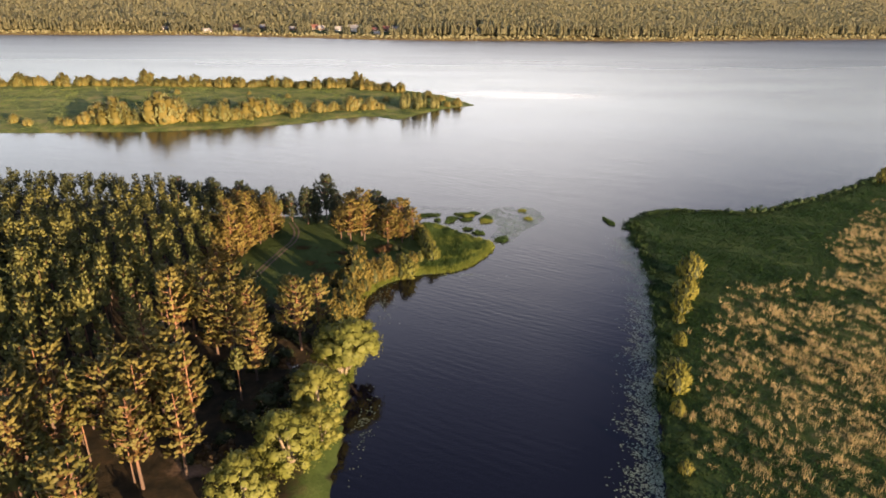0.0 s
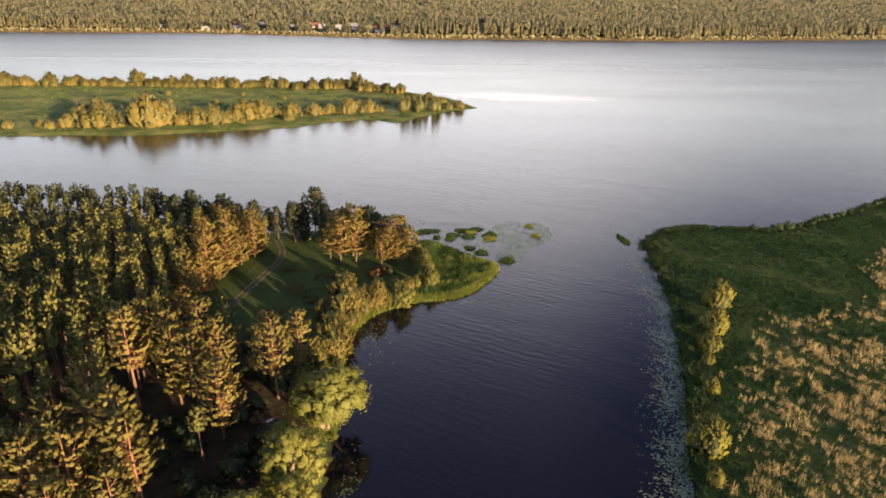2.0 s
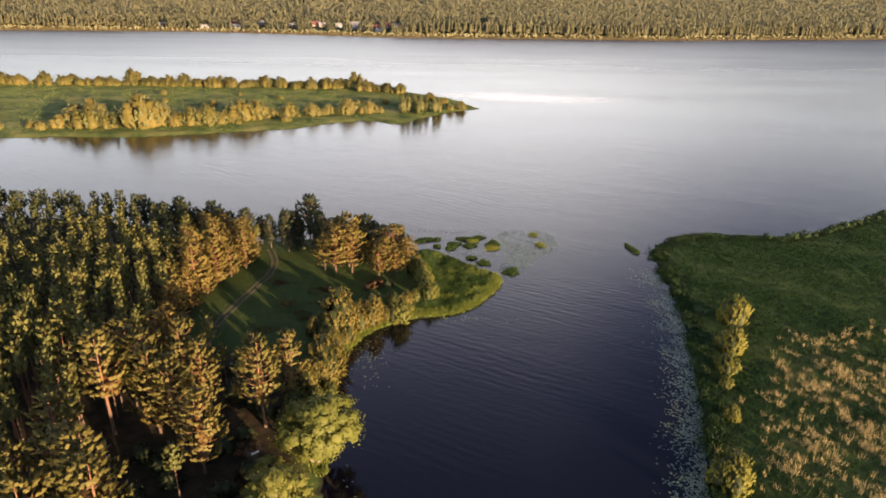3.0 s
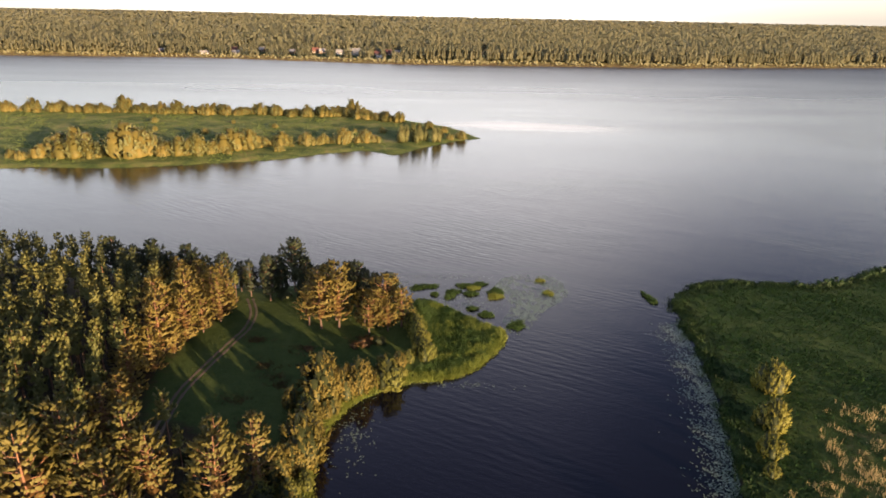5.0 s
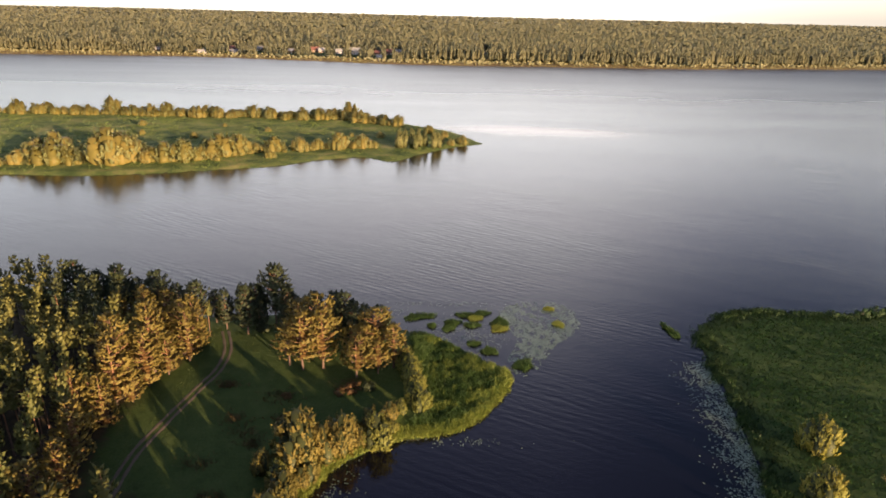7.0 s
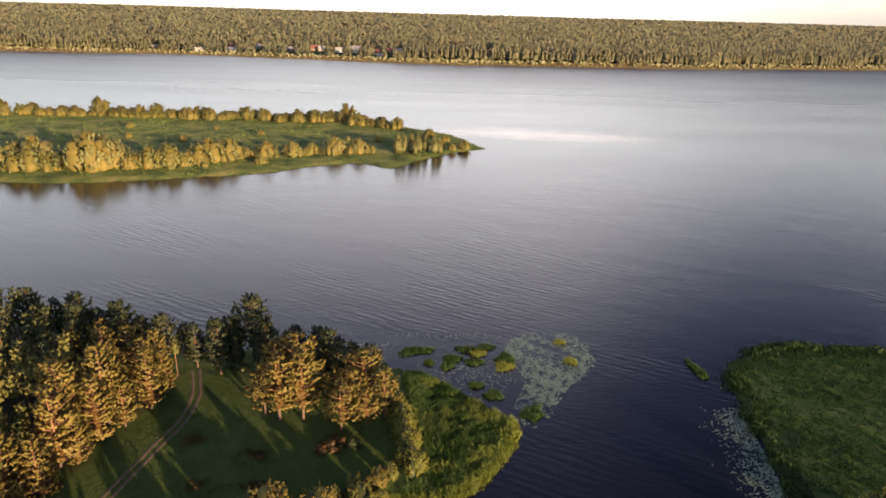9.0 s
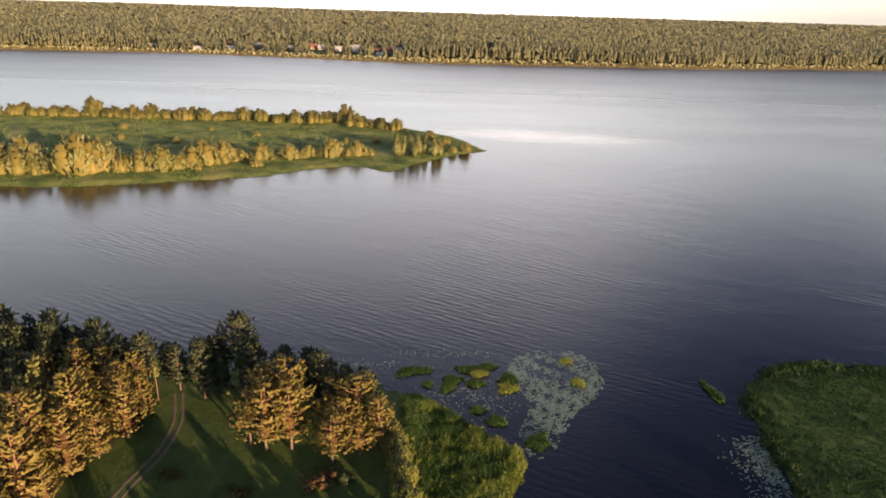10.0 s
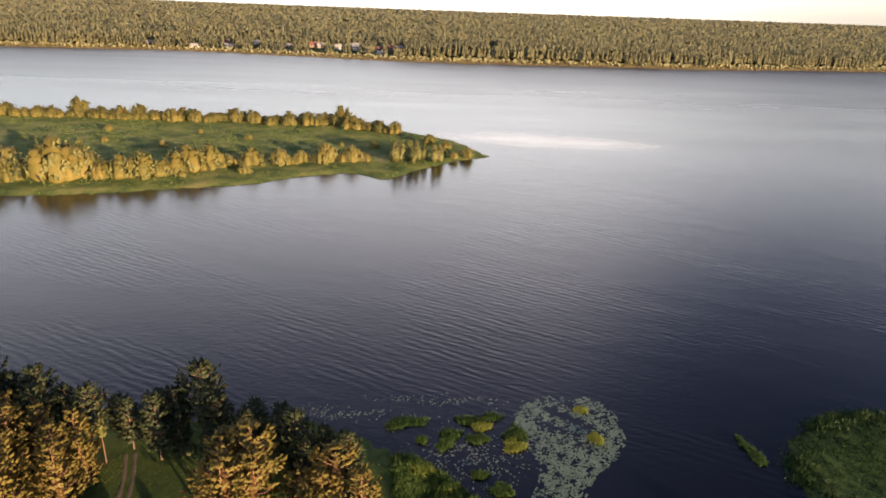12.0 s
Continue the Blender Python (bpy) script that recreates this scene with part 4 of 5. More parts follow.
# island trees and bushes
isl_front = [shoot_bush("island_bush", 6.4, 5.4, "sunlit round bush on the grassy island", m, 7, 110, 1.4, 0.27, group="island bushes", upright=0.6, sprays=560, core=M_BUSH) for m in (M_ISLE, M_ISLE, M_ISLE)]
FRONT = [(-150, 290, 1.35), (-160, 294, 1.0), (-143, 291, 0.8), (-131, 296, 1.1), (-124, 297.5, 1.15), (-116, 297, 0.8), (-110.5, 298, 0.85), (-104, 301, 1.0), (-98, 304, 0.9), (-92, 310, 1.05), (-86, 316, 1.0),
         (-80, 319, 0.75), (-73, 322, 0.65), (-63, 325.5, 0.75), (-57, 328, 0.6), (-47, 333, 0.7), (-37, 335, 0.75), (-174, 287, 1.2), (-168, 284, 0.8), (-186, 284, 1.1), (3, 345, 0.5), (9, 349, 0.45),
         (14, 352, 0.4), (-2, 350, 0.55), (-137, 301, 0.9), (-156, 302, 0.9), (-196, 290, 1.2)]
for x in np.arange(-200, -30, 4.2):
    FRONT.append((x + rng.normal(), float(np.interp(x, [-200, -160, -131, -110, -92, -80, -63, -37], [286, 288, 295, 297, 308, 318, 325, 335])) + rng.uniform(-1.5, 4), rng.uniform(0.35, 0.65)))
for x, y in rng.uniform((-250, 300), (-30, 395), (26, 2)):
    FRONT.append((x, y, rng.uniform(0.2, 0.4)))
FRONT = [(x, y, s * (1.0 if x > -166 else 0.45)) for x, y, s in FRONT if x > -172 or s > 0.5]
FRONT = [b for b in FRONT if inside_by(np.array([b[0]]), np.array([b[1]]), ISLAND)[0] > 2.5]
for k, (x, y, s) in enumerate(FRONT):
    stand(isl_front[k % 3], x, y, s * (0.95 if s < 0.75 else 1.18 if x < -115 else 1.0), rng.uniform(0.9, 1.15))
isl_back = [shoot_bush("island_tree", 9.4, 5.2, "tall leafy tree along the island's far side", m, 6, 90, 1.6, 0.31, category="tree", group="island tree row", upright=0.6, sprays=520, core=M_BUSH) for m in (M_ISLE, M_ISLE, M_ISLE)]
BACK = [(-262, 402, 1.1), (-250, 402, 0.9), (-236, 404, 1.1), (-222, 408, 1.0), (-212, 406, 0.8), (-198, 406, 0.9), (-188, 412, 1.25), (-178, 408, 0.95), (-164, 407, 0.9), (-156, 410, 1.0), (-146, 408, 0.8),
        (-136, 405, 0.9), (-127, 408, 0.85), (-118, 408, 0.95), (-107, 410, 0.95), (-98, 408, 0.75), (-88, 404, 0.8), (-79, 406, 0.9), (-70, 408, 0.95), (-62, 412, 1.3), (-54, 412, 1.3), (-46, 402, 0.9),
        (-39, 399, 0.85), (-32, 396, 0.8), (-25, 393, 0.8), (-8, 374, 0.75), (0, 364, 0.5), (-205, 410, 0.7), (-170, 411, 0.8), (-276, 400, 1.0)]
for x in np.arange(-280, -25, 3.6):
    BACK.append((x + rng.normal() * 1.5, float(np.interp(x, [-280, -223, -115, -62, -25], [401, 408, 411, 413, 396])) + rng.uniform(-5, 3), rng.uniform(0.5, 0.85)))
for k, (x, y, s) in enumerate(BACK):
    stand(isl_back[k % 3], x, y, s * rng.uniform(0.9, 1.05), rng.uniform(0.75, 1.0))
poplar = shoot_bush("island_poplar", 11, 2.3, "slim upright golden tree near the island's tip", M_ISLE, 3, 240, 2.2, 0.3, category="tree", group="island poplars", upright=1.6)
for x, y, s in [(-20, 335, 0.85), (-17.5, 337, 0.95), (-14.5, 338, 1.0), (-11.5, 339, 0.95), (-8.5, 340, 0.8), (-4.5, 337.5, 0.85), (-2.5, 339, 0.8), (-13, 334, 0.7)]:
    stand(poplar, x, y, s)


# ---- far wood: thousands of crowns on the other bank ----
def far_crowns(at, tall, wide, sides=5):
    """Pointed, uneven crowns of three rings each."""
    n = len(at)
    rings = np.array([(0.0, 0.8), (0.45, 1.05), (0.8, 0.72)] if sides > 4 else [(0.3, 1.0), (0.76, 0.7)])
    m = len(rings)
    a = rng.uniform(0, 6.28, (n, 1, 1)) + np.arange(sides)[None, None] * 6.283 / sides + 0.6 * np.arange(m)[None, :, None]
    r = rings[None, :, 1, None] * wide[:, None, None] * rng.uniform(0.72, 1.28, (n, m, sides))
    z = rings[None, :, 0, None] * tall[:, None, None] + rng.normal(size=(n, m, sides)) * 0.07 * tall[:, None, None]
    v = np.stack([at[:, 0, None, None] + r * np.cos(a), at[:, 1, None, None] + r * np.sin(a), at[:, 2, None, None] + z], -1).reshape(n, -1, 3)
    tip = np.stack([at[:, 0] + rng.normal(size=n) * wide * 0.15, at[:, 1] + rng.normal(size=n) * wide * 0.15, at[:, 2] + tall], 1)[:, None]
    v = np.concatenate([v, tip], 1)
    f = []
    for k in range(m - 1):
        for s in range(sides):
            p, q = k * sides + s, k * sides + (s + 1) % sides
            f += [(p, q, q + sides), (p, q + sides, p + sides)]
    f += [((m - 1) * sides + s, (m - 1) * sides + (s + 1) % sides, m * sides) for s in range(sides)]
    faces = np.array(f)[None] + (np.arange(n) * (m * sides + 1))[:, None, None]
    return v.reshape(-1, 3), faces.reshape(-1, 3)


def far_belt(y0, y1, step, tall, wide, gap, sides):
    """Rows of crowns with soft normals; the first rows stand lower, and the village ground is half open."""
    pts = []
    for y in np.arange(y0, y1, step):
        half = 0.735 * y + 50
        xs = np.arange(-half, half, step)
        pts.append(np.stack([xs + rng.normal(size=len(xs)) * step * 0.36, y + rng.normal(size=len(xs)) * step * 0.36], 1))
    pts = np.concatenate(pts)
    top, _, _, _, f = land(pts[:, 0], pts[:, 1])
    village = np.clip(1.35 - np.abs(pts[:, 0] + 190) / 190, 0, 1) * np.clip((150 - f) / 30, 0, 1)
    keep = (f > gap + 9 * wavy(pts[:, 0], pts[:, 1], 14, 34)) & (wavy(pts[:, 0], pts[:, 1], 30, 31) < 0.86) & (rng.random(len(pts)) > 0.62 * village)
    pts, top, f, village = pts[keep], top[keep], f[keep], village[keep]
    grow = rng.uniform(0.8, 1.1, len(pts)) * (1 + 0.12 * wavy(pts[:, 0], pts[:, 1], 45, 33)) * np.clip(0.7 + (f - gap) / 40, 0.6, 1) * (1 - 0.4 * village)
    w = wide * rng.uniform(0.7, 1.3, len(pts)) * (0.5 + 0.5 * grow)
    v, faces = far_crowns(np.column_stack([pts, top]), tall * grow, w, sides)
    axis = np.repeat(pts, len(v) // len(pts), 0)
    return v, faces, unit(unit(np.column_stack([v[:, :2] - axis, np.zeros(len(v))])) * 0.32 + [0, 0, 0.5])


HOUSES = [(-374, 905, 8, 6, 2.8, 1), (-311, 886, 12, 5, 2.4, 2), (-292, 950, 9, 7, 3.2, 0), (-275, 906, 13, 5, 2.4, 2), (-255, 955, 9, 7, 3.2, 1), (-180, 955, 10, 8, 3.6, 0), (-170, 948, 8, 7, 3.4, 1), (-144, 935, 9, 7, 3.2, 2),
          (-121, 925, 14, 10, 4.6, 2), (-83, 864, 7, 5, 2.6, 2), (-77, 938, 10, 8, 3.6, 0), (-66, 945, 9, 7, 3.4, 2), (-92, 932, 8, 6, 3.0, 0), (54, 955, 8, 6, 3.2, 2), (-207, 930, 8, 6, 3.0, 1)]
belts = [far_belt(815, 985, 6.5, 10.5, 3.0, 33, 4), far_belt(815, 990, 3.5, 18, 1.8, 30, 4), far_belt(990, 1450, 6.4, 18.5, 3.0, 34, 4), far_belt(1450, 2300, 13.5, 20, 5.6, 34, 4), far_belt(2300, 3500, 23.0, 21, 10, 34, 4), far_belt(3500, 4950, 38.0, 22, 18, 34, 4)]
v, f = joined([b[:2] for b in belts])
soft_way = np.concatenate([b[2] for b in belts])
hx = np.array([h[:2] for h in HOUSES])
mid = v[f].mean(1)[:, :2]
clear = np.ones(len(f), bool)
for (x, y) in hx:
    clear &= ~((np.abs(mid[:, 0] - x * mid[:, 1] / y) < 5.0) & (mid[:, 1] < y + 8) & (mid[:, 1] > y - 95))
tagged(new("far_wood", mesh_of("far_wood", v, f[clear], [M_FAR_HAZED], bulge=soft_way)), "endless mixed forest on the far river bank", "forest", kind="stuff")

# low bank scrub on the far shore
n = 1300
xs = rng.uniform(-760, 820, n)
ys = np.interp(xs, FAR_BANK[:53, 0], FAR_BANK[:53, 1]) + rng.uniform(12, 52, n)
top, _, _, _, f_in = land(xs, ys)
ok = f_in > 9
tagged(new("far_scrub", mesh_of("far_scrub", *far_crowns(np.column_stack([xs, ys, top])[ok], rng.uniform(0.8, 3.2, ok.sum()), rng.uniform(1.0, 2.4, ok.sum())), [M_FAR_HAZED], smooth=True)),
       "low sunlit scrub along the far shore", "scrub", kind="stuff")


# sunlit grass in front of the far wood
M_FAR_GRASS = foliage("far_shore_grass", ((0.15, 0.145, 0.06), (0.21, 0.19, 0.08), (0.27, 0.235, 0.105), (0.34, 0.285, 0.135)), 0.4, patch=0.02)
n = 10000
xs = rng.uniform(-760, 860, n)
ys = np.interp(xs, FAR_BANK[:53, 0], FAR_BANK[:53, 1]) + rng.uniform(-6, 45, n)
top, _, _, _, f_in = land(xs, ys)
ok = f_in > 0.5
tagged(new("far_grass", mesh_of("far_grass", *far_crowns(np.column_stack([xs, ys, top - 0.1])[ok], rng.uniform(0.5, 1.0, ok.sum()), rng.uniform(0.7, 1.3, ok.sum()), 4), [M_FAR_GRASS], smooth=True)),
       "tall yellowed grass along the far shore", "grass", kind="stuff")


# ---- houses on the far bank ----
def box(lo, hi):
    v = np.array([(x, y, z) for x in (lo[0], hi[0]) for y in (lo[1], hi[1]) for z in (lo[2], hi[2])], float)
    return v, np.array([(0, 1, 3, 2), (4, 6, 7, 5), (0, 4, 5, 1), (2, 3, 7, 6), (0, 2, 6, 4), (1, 5, 7, 3)])


def house(x, y, long, wide, tall, kind):
    what = ("timber house with a red roof", "timber house with a pale grey roof", "white house with a pale sheet roof")[kind]
    home = tagged(new("house"), what + " on the far bank", "house", "far bank houses")
    wall, roof = ((M_TIMBER, M_ROOF_RED), (M_TIMBER, M_ROOF_PALE), (M_PLASTER, M_ROOF_PALE))[kind]
    a, b = long / 2, wide / 2
    part("wall", mesh_of("wall", *box((-a, -b, -0.5), (a, b, tall)), [wall]), home)
    rise, o = wide * 0.45, 0.5
    rv = [(-a - o, -b - o, tall - 0.2), (a + o, -b - o, tall - 0.2), (a + o, 0, tall + rise), (-a - o, 0, tall + rise), (a + o, b + o, tall - 0.2), (-a - o, b + o, tall - 0.2)]
    rv = np.array(rv + [(p[0], p[1], p[2] - 0.25) for p in rv])
    top = part("roof", mesh_of("roof", rv, [(0, 1, 2, 3), (3, 2, 4, 5), (6, 9, 8, 7), (9, 11, 10, 8), (0, 6, 7, 1), (5, 4, 10, 11), (0, 3, 9, 6), (3, 5, 11, 9), (1, 7, 8, 2), (2, 8, 10, 4)], [roof]), home)
    part("chimney", mesh_of("chimney", *box((a * 0.3, 0.3, tall + rise * 0.5), (a * 0.3 + 0.6, 0.9, tall + rise + 0.9)), [M_STONE]), top, "grey brick chimney")
    gv = np.array([(-a, -b, tall), (-a, b, tall), (-a, 0, tall + rise - 0.3), (a, -b, tall), (a, b, tall), (a, 0, tall + rise - 0.3)])
    part("gable", mesh_of("gable", gv, [(0, 2, 1), (3, 4, 5)], [wall]), home)
    for k in range(3):
        cx = -a + long * (k + 1) / 4
        frame_bars = [box((cx - 0.6, -b - 0.1, 0.9), (cx + 0.6, -b - 0.003, 1.0)), box((cx - 0.6, -b - 0.1, 2.3), (cx + 0.6, -b - 0.003, 2.4)),
                      box((cx - 0.6, -b - 0.1, 1.0), (cx - 0.5, -b - 0.003, 2.3)), box((cx + 0.5, -b - 0.1, 1.0), (cx + 0.6, -b - 0.003, 2.3))]
        window = part("window", mesh_of("window", *joined(frame_bars), [M_PALE]), home, "white window frame")
        part("pane", mesh_of("pane", *box((cx - 0.5, -b - 0.05, 1.0), (cx + 0.5, -b - 0.003, 2.3)), [M_GLASS]), window)
    home.matrix_basis = pose(x, y, height(x, y), 0, 0, rng.uniform(-25, 25))


for h in HOUSES:
    house(*h)


# ---- reeds, grass, pads ----
def scattered(line, count, margin=0.0):
    lo, hi = line.min(0), line.max(0)
    p = rng.uniform(lo, hi, (count, 2))
    return p[inside_by(p[:, 0], p[:, 1], line) > margin]


def blades(p, tall, per, spread, width, lean=0.35):
    """Tufts of upright blades at places p (x, y), standing on the land."""
    z = land(p[:, 0], p[:, 1])[0]
    base = np.column_stack([p, z - 0.05])
    at = np.repeat(base, per, 0) + np.column_stack([rng.normal(size=(len(p) * per, 2)) * spread, np.zeros(len(p) * per)])
    way = unit(np.column_stack([rng.normal(size=(len(at), 2)) * lean, np.ones(len(at))]))
    return spikes(at, way, np.repeat(tall, per) * rng.uniform(0.6, 1.15, len(at)), width * rng.uniform(0.7, 1.3, len(at)))


REED_POINT = rounded([(-4, 131), (2.4, 131.8), (7.3, 136.4), (11.5, 144), (11.5, 149), (7.6, 152.6), (4, 156), (-1, 160.3), (-5, 161), (-3.5, 150), (-1.5, 142), (-0.5, 136)])
p = scattered(REED_POINT, 9000)
tagged(new("reed_bed", mesh_of("reed_bed", *blades(p, 0.75 + 0.3 * wavy(p[:, 0], p[:, 1], 1.0, 41) + 0.25 * wavy(p[:, 0], p[:, 1], 3.0, 56), 6, 0.25, 0.15, 0.55), [M_REED])), "dense green reeds on the river point", "reeds", kind="stuff")
p = scattered(REED_POINT, 5200)
p = p[wavy(p[:, 0], p[:, 1], 1.8, 42) + 0.7 * wavy(p[:, 0], p[:, 1], 0.7, 57) + 0.05 * (p[:, 0] - 4) > 0.45]
tagged(new("yellow_sedge", mesh_of("yellow_sedge", *blades(p, np.full(len(p), 1.1), 5, 0.2, 0.17, 0.5), [M_SEDGE])), "yellow-green sedge clumps among reeds", "sedge", kind="stuff")
# bright sedge fringe along the sunny water's edge
edge = WOOD_BANK[6 * 4:6 * 14]
p = np.repeat(edge, 60, 0) + rng.normal(size=(len(edge) * 60, 2)) * 0.75
d = inside_by(p[:, 0], p[:, 1], WOOD_BANK)
p = p[(d > -0.5) & (d < 1.4)]
tagged(new("sedge_fringe", mesh_of("sedge_fringe", *blades(p, np.full(len(p), 1.0), 6, 0.18, 0.18, 0.5), [M_SEDGE])), "bright yellow-green sedge fringe at the waterline", "sedge", kind="stuff")

# marsh: green reeds everywhere, dry tan reeds in the field
p = rng.uniform((20, 44), (180, 236), (115000, 2))
p = p[inside_by(p[:, 0], p[:, 1], MARSH) > 0.1]
p = p[(p[:, 1] > 44) & (p[:, 0] < 22 + 0.72 * p[:, 1])]
dry_in = inside_by(p[:, 0], p[:, 1], DRY_REEDS)
patch = 0.45 * wavy(p[:, 0], p[:, 1], 9, 43) + 0.6 * wavy(0.75 * p[:, 0] + 0.66 * p[:, 1] + 0.5 * wavy(p[:, 0], p[:, 1], 3, 40), (0.75 * p[:, 1] - 0.66 * p[:, 0]) * 0.1, 0.8, 44) + 0.5 * wavy(p[:, 0], p[:, 1], 2.6, 48) + 0.4 * wavy(p[:, 0], p[:, 1], 0.9, 39)
is_dry = rng.random(len(p)) < np.where(dry_in > 0, np.clip(0.09 + 0.56 * patch + dry_in / 140, 0.01, 0.85), np.clip(0.05 + 0.07 * patch + dry_in / 60, 0, 0.2))
g = p[~is_dry]
verts, faces = blades(g, np.where(inside_by(g[:, 0], g[:, 1], MARSH) < 3, 0.65, 0.42 + 0.2 * wavy(g[:, 0], g[:, 1], 4, 45)), 4, 0.35, 0.2, 0.6)
soft_way = unit(np.repeat(rng.normal(size=(len(faces), 3)) * 0.2, 3, 0) + [0, 0, 0.75])
# band by the water whose blades carry the bank's shade as colour
shaded_edge = np.repeat(inside_by(g[:, 0], g[:, 1], MARSH) + 1.5 * wavy(g[:, 0], g[:, 1], 3, 49) < 4.5, 4)
tagged(new("marsh_grass", mesh_of("marsh_grass", verts, faces, [M_MARSH, M_SHORE], shaded_edge, bulge=soft_way)), "green marsh grass on the low bank", "grass", kind="stuff")
q = p[is_dry]
tagged(new("dry_reed_field", mesh_of("dry_reed_field", *blades(q, 1.05 + 0.3 * wavy(q[:, 0], q[:, 1], 1.5, 46), 11, 0.26, 0.058, 0.25), [M_DRY])), "tan dry reeds covering the marsh field", "reeds", kind="stuff")

# ragged tall reeds standing out from the marsh edge
edge = np.concatenate([np.linspace(MARSH[k], MARSH[k + 1], 14)[:-1] for k in range(12, 118)])
edge = edge[(edge[:, 1] > 48) & (edge[:, 0] < 175)]
gate = wavy(edge[:, 0], edge[:, 1], 1.1, 71) + 0.6 * wavy(edge[:, 0], edge[:, 1], 3.5, 72)
p = np.repeat(edge[gate > -0.1], 4, 0)
p = p + rng.normal(size=p.shape) * 1.1
tagged(new("shore_reeds", mesh_of("shore_reeds", *blades(p, np.full(len(p), 0.8), 6, 0.3, 0.2, 0.45), [M_SHORE])), "tall reeds fringing the marsh, shade painted into their green", "reeds", kind="stuff")

# meadow tufts on the clearing and on the island
p = rng.uniform((-42, 98), (-4, 166), (7000, 2))
p = p[(inside_by(p[:, 0], p[:, 1], WOOD_BANK) > 1) & (inside_by(p[:, 0], p[:, 1], PINE_WOOD) < 0)]
tagged(new("meadow_grass", mesh_of("meadow_grass", *blades(p, np.full(len(p), 0.24), 4, 0.3, 0.08, 0.7), [M_MEADOW])), "short green meadow grass in the clearing", "grass", kind="stuff")
spots = np.array([(-24.5, 137, 2.6), (-29.5, 131, 2.0), (-27, 128, 1.8), (-25.5, 125.5, 1.6), (-14, 141.5, 2.4), (-31.5, 121, 1.8), (-22.5, 131.5, 1.5), (-28, 115, 1.6), (-33.5, 140, 1.4)])
pick = rng.integers(len(spots), size=520)
p = spots[pick, :2] + rng.normal(size=(520, 2)) * spots[pick, 2:] * [0.7, 0.4]
tagged(new("dry_tufts", mesh_of("dry_tufts", *blades(p, np.full(len(p), 0.55), 6, 0.22, 0.09, 0.6), [M_RUST])), "rust-brown dry grass tufts in the clearing", "grass", kind="stuff")
p = scattered(ISLAND, 30000, 0.3)
p = p[p[:, 0] > -300]
tagged(new("island_grass", mesh_of("island_grass", *blades(p, 0.45 + 0.3 * wavy(p[:, 0], p[:, 1], 8, 47), 4, 0.6, 0.3, 0.6), [M_ISLAND_GRASS])), "rough green grass across the island", "grass", kind="stuff")


def islet(x, y, long, wide, turn, mat, label, tall=0.7, count=260):
    thing = tagged(new("reed_islet"), label, "reed clump", "reed islets")
    a, r = rng.uniform(0, 6.283, count), np.sqrt(rng.uniform(0, 1, count))
    wob = 1 + 0.22 * np.sin(3 * a + x) + 0.15 * np.sin(5 * a + y)
    at = np.column_stack([long * r * wob * np.cos(a), wide * r * wob * np.sin(a), np.full(count, -0.05)])
    at = np.repeat(at, 4, 0) + rng.normal(size=(count * 4, 3)) * [0.12, 0.12, 0]
    way = unit(np.column_stack([rng.normal(size=(len(at), 2)) * 0.55, np.ones(len(at))]))
    part("foliage", mesh_of("foliage", *spikes(at, way, tall * rng.uniform(0.5, 1.2, len(at)), 0.16 * rng.uniform(0.7, 1.3, len(at))), [mat]), thing)
    ring = [(long * 0.92 * (1 + 0.22 * math.sin(3 * t + x) + 0.15 * math.sin(5 * t + y)) * math.cos(t), wide * 0.92 * (1 + 0.22 * math.sin(3 * t + x) + 0.15 * math.sin(5 * t + y)) * math.sin(t)) for t in np.arange(20) * 6.2832 / 20]
    mv = [(px, py, -0.3) for px, py in ring] + [(px * 0.7, py * 0.7, 0.14) for px, py in ring] + [(0, 0, 0.2)]
    mf = [f for s in range(20) for f in ((s, (s + 1) % 20, 20 + (s + 1) % 20), (s, 20 + (s + 1) % 20, 20 + s), (20 + s, 20 + (s + 1) % 20, 40))]
    part("mat", mesh_of("mat", mv, mf, [M_GROUND], smooth=True), thing)
    thing.matrix_basis = pose(x, y, 0, 0, 0, turn)


GREEN, BRIGHT = "green floating reed islet among lily pads", "bright yellow-green reed islet among lily pads"
for x, y, a, b, t, m in [(-3.8, 169.2, 3.4, 1.3, 15, 0), (3.0, 166.6, 1.6, 1.3, 40, 0), (5.8, 170.2, 1.9, 1.1, 0, 0), (9.2, 171.2, 1.6, 0.9, 20, 0), (12.6, 167.3, 1.9, 1.5, 60, 0), (12.2, 164.6, 1.3, 1.5, 80, 1),
                         (6.9, 165.8, 1.6, 0.8, 5, 0), (9.8, 155.6, 1.4, 1.1, 0, 0), (2.2, 164.2, 1.2, 0.9, 30, 0), (46.8, 165.2, 0.8, 3.2, 12, 0), (7.6, 168.8, 1.5, 0.9, 10, 1), (23.6, 174, 0.9, 0.5, 0, 1),
                         (24.5, 167, 0.9, 1.1, 30, 1), (15.6, 151, 1.5, 2.0, -30, 0), (7, 158.3, 1.0, 0.6, 0, 0), (-1.2, 165.2, 0.7, 0.5, 0, 0)]:
    islet(x, y, a, b, t, (M_REED, M_SEDGE)[m], (GREEN, BRIGHT)[m])


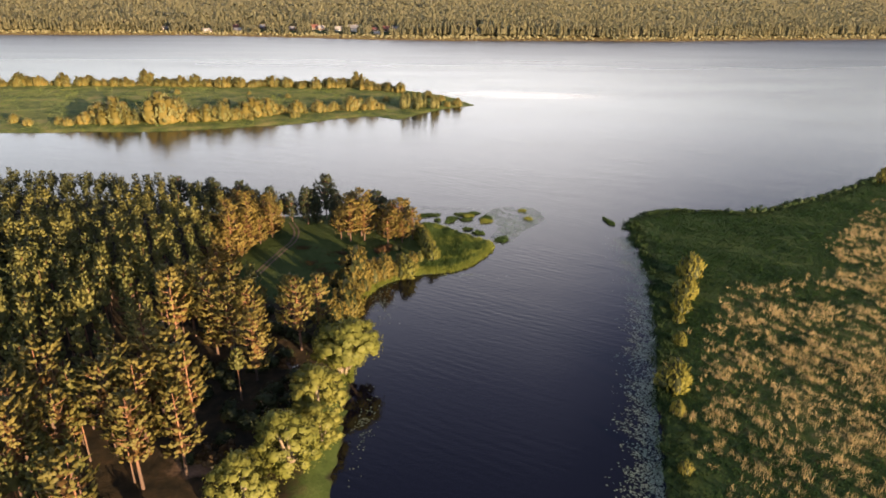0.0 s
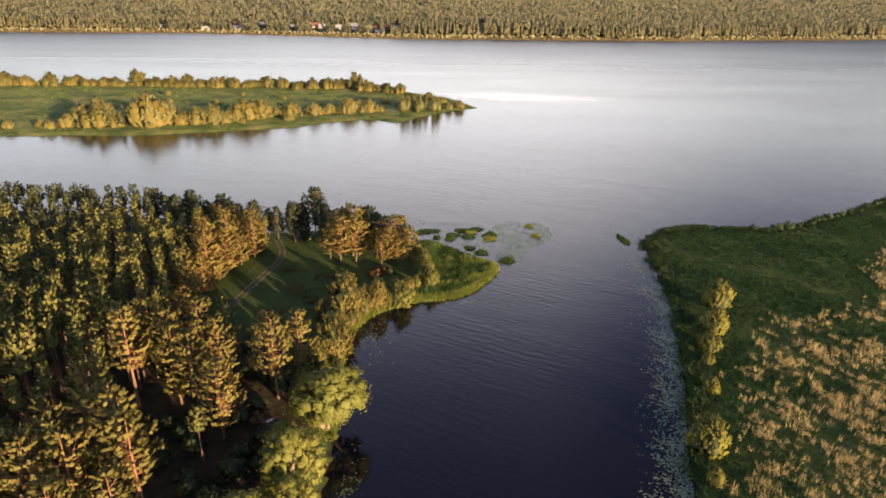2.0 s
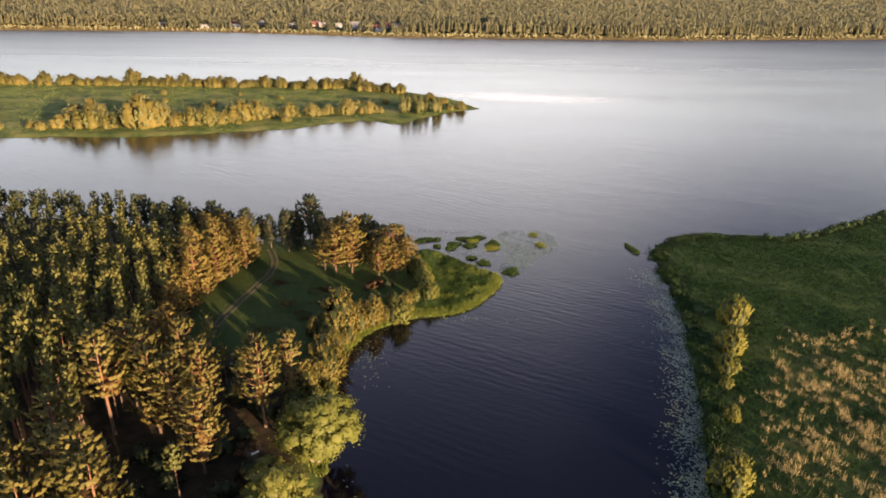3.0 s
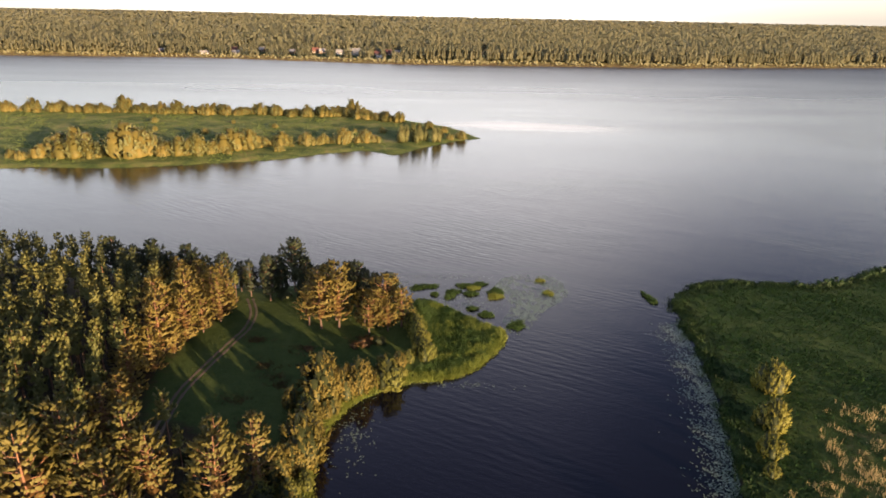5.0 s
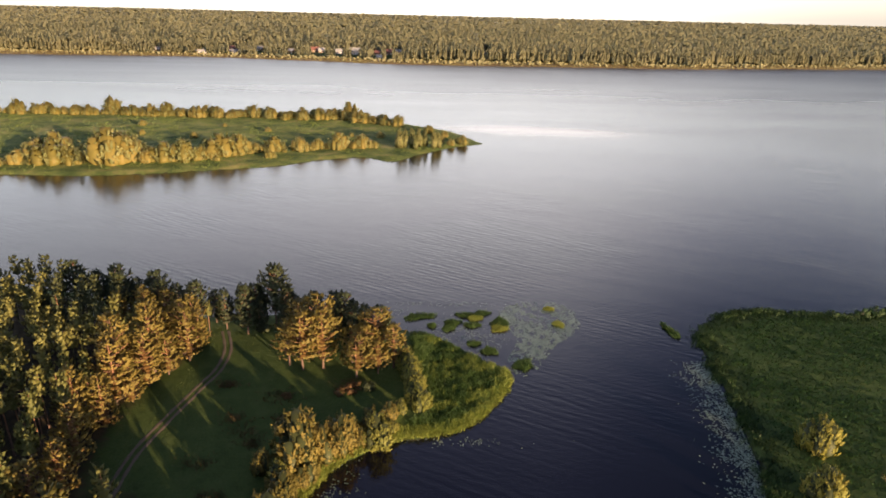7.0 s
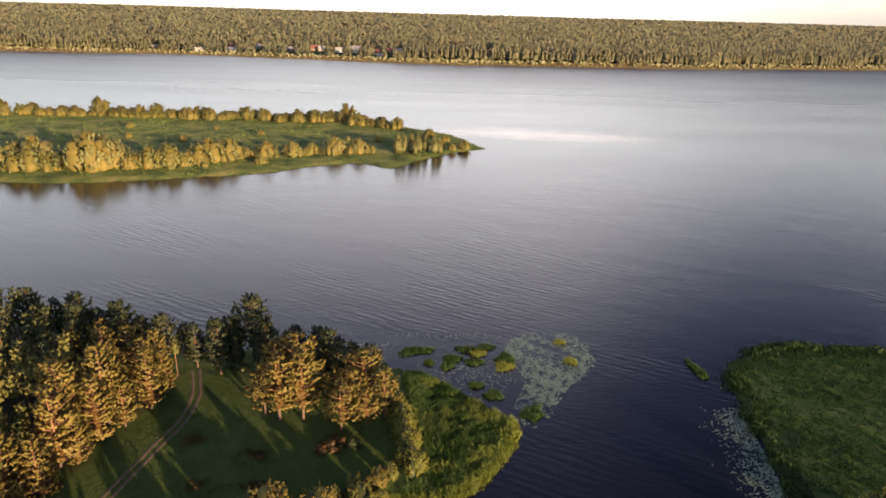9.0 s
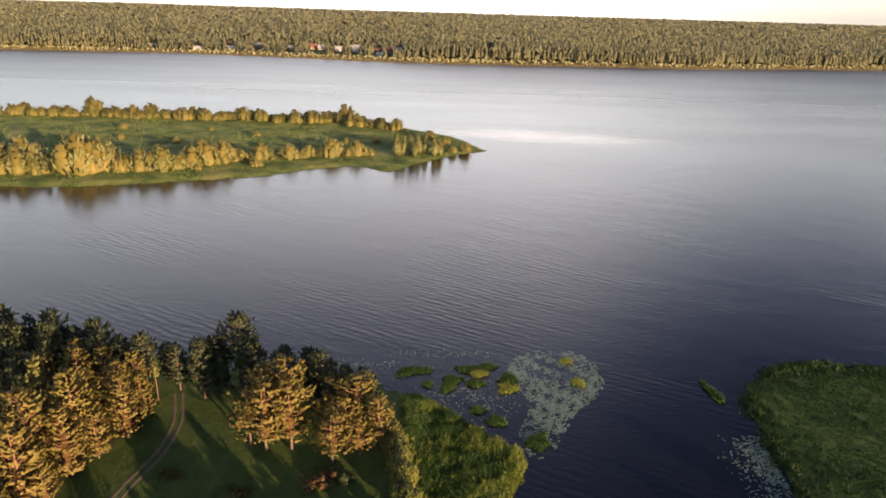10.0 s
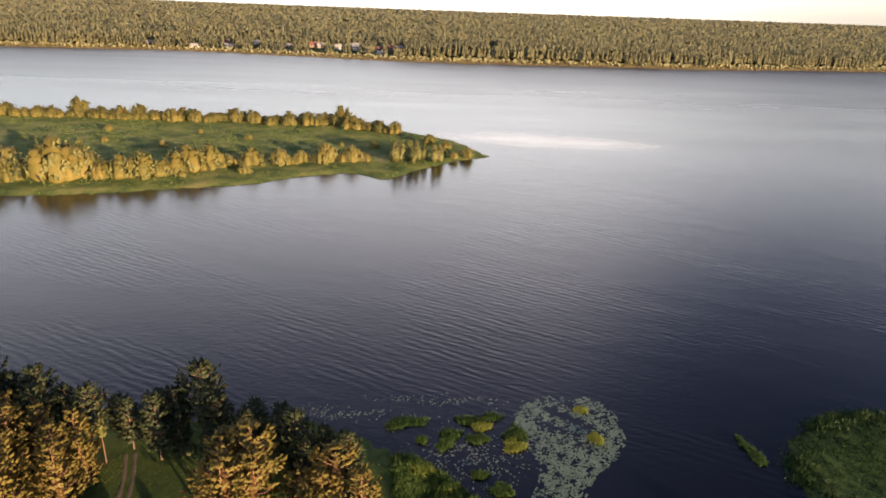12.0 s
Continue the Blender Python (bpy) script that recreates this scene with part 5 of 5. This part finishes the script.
def pads(p, size):
    """Flat floating leaves with a notch, a little tilted."""
    n, s = len(p), 6
    a = rng.uniform(0, 6.28, (n, 1)) + np.arange(s)[None] * (5.7 / (s - 1))
    r = size * rng.uniform(0.6, 1.3, (n, 1))
    v = np.stack([p[:, :1] + r * np.cos(a), p[:, 1:] + r * np.sin(a), 0.012 + rng.uniform(0, 0.02, (n, s))], -1)
    v = np.concatenate([np.column_stack([p, np.full(n, 0.02)])[:, None], v], 1)
    f = np.array([(0, k, k + 1) for k in range(1, s)])[None] + (np.arange(n) * (s + 1))[:, None, None]
    return v.reshape(-1, 3), f.reshape(-1, 3)


LILY_FIELD = rounded([(13, 171), (18, 176), (24, 177.5), (29, 171), (26, 164), (21.5, 159), (17.5, 151), (14, 147), (13.5, 151), (16.5, 159), (15.5, 165)])
p = scattered(LILY_FIELD, 22000, -1.2)
p = p[rng.random(len(p)) < 0.24 + 0.5 * wavy(p[:, 0], p[:, 1], 0.55, 51) + 0.55 * wavy(p[:, 0], p[:, 1], 1.7, 52) + 0.25 * np.clip(inside_by(p[:, 0], p[:, 1], LILY_FIELD), -2, 1)]
tagged(new("water_lilies", mesh_of("water_lilies", *pads(p, 0.16), [M_PAD])), "pale green lily pads crowding the open water", "water lilies", kind="stuff")
u = rng.uniform(0, 1, 15000)
y = 48 + 106 * u
side = np.interp(y, [48, 62, 84, 102, 127, 140, 154], [26.5, 29, 34.8, 40.6, 46.8, 48.6, 50])
off = np.abs(rng.normal(size=len(y))) * 2.9 + 0.4
p = np.column_stack([side - off, y])
p = p[rng.random(len(p)) < 0.75 + 0.35 * wavy(p[:, 0], p[:, 1], 1.3, 53) - 0.08 * off]
tagged(new("water_lilies", mesh_of("water_lilies", *pads(p, 0.13), [M_PAD])), "scattered lily pads along the marsh edge", "water lilies", kind="stuff")
p = np.concatenate([rng.normal((-12.6, 116), (1.8, 4.5), (380, 2)), rng.normal((-11.5, 76), (0.9, 5), (160, 2)), rng.normal((5, 161.5), (4.5, 3.0), (700, 2)), rng.normal((-14, 171), (7, 1.0), (350, 2)),
                    rng.normal((3, 175.5), (6, 0.7), (240, 2)), rng.normal((2, 129.3), (5, 0.7), (140, 2))])
p = p[(inside_by(p[:, 0], p[:, 1], WOOD_BANK) < -0.4) & (wavy(p[:, 0], p[:, 1], 1.4, 55) > -0.2)]
tagged(new("water_lilies", mesh_of("water_lilies", *pads(p, 0.12), [M_PAD])), "loose lily pads off the wooded bank", "water lilies", kind="stuff")


# ---- small things in the wood ----
def log(a, b, r):
    a, b = np.array(a, float), np.array(b, float)
    return tube(np.linspace(a, b, 4), np.array([1.0, 0.95, 0.9, 0.7]) * r, 7)


fire = tagged(new("fire_place"), "old camp fire ring with charred logs and one pale log", "fire place")
for k in range(9):
    t = k * 0.698
    v, f = lumps(np.array([(0.55 * math.cos(t), 0.55 * math.sin(t), 0.06)]), np.array([0.16]), 0.7)
    part("stone", mesh_of("stone", v, f, [M_STONE]), fire)
for a, b in (((-0.4, 0.1, 0.08), (0.45, -0.1, 0.12)), ((0.1, -0.42, 0.1), (-0.1, 0.45, 0.16))):
    part("charred_log", mesh_of("charred_log", *log(a, b, 0.09), [M_DARKWOOD], smooth=True), fire, "charred black log")
part("pale_log", mesh_of("pale_log", *log((0.5, -0.9, 0.12), (1.3, -0.2, 0.12), 0.14), [M_PALE], smooth=True), fire, "pale barkless log")
fire.matrix_basis = pose(-25.4, 89.6, height(-25.4, 89.6))

frame_of_poles = tagged(new("pole_shelter"), "open shelter frame of pale bare poles", "shelter")
for a, b in (((-1.5, -0.9, 0), (-1.2, 0, 1.6)), ((-1.4, 0.9, 0), (-1.2, 0, 1.7)), ((1.5, -0.9, 0), (1.2, 0, 1.6)), ((1.5, 0.9, 0), (1.2, 0, 1.7)), ((-1.5, 0, 1.55), (1.5, 0, 1.55)), ((-0.2, -1.1, 0), (0.1, 0.05, 1.65)), ((0.6, 1.0, 0), (0.2, 0, 1.65))):
    part("pole", mesh_of("pole", *log(a, b, 0.06), [M_WILLOW_BARK], smooth=True), frame_of_poles)
frame_of_poles.matrix_basis = pose(-28.4, 64.0, height(-28.4, 64.0), 0, 0, 20)

rowan = broadleaf("rowan_sapling", 6.4, 0.9, "slender sapling with bright red leaves", M_RED_LEAF, 12, 0.42, 0.17, 26, 0.62, 2, category="tree")
stand(rowan, -17.2, 155.6)
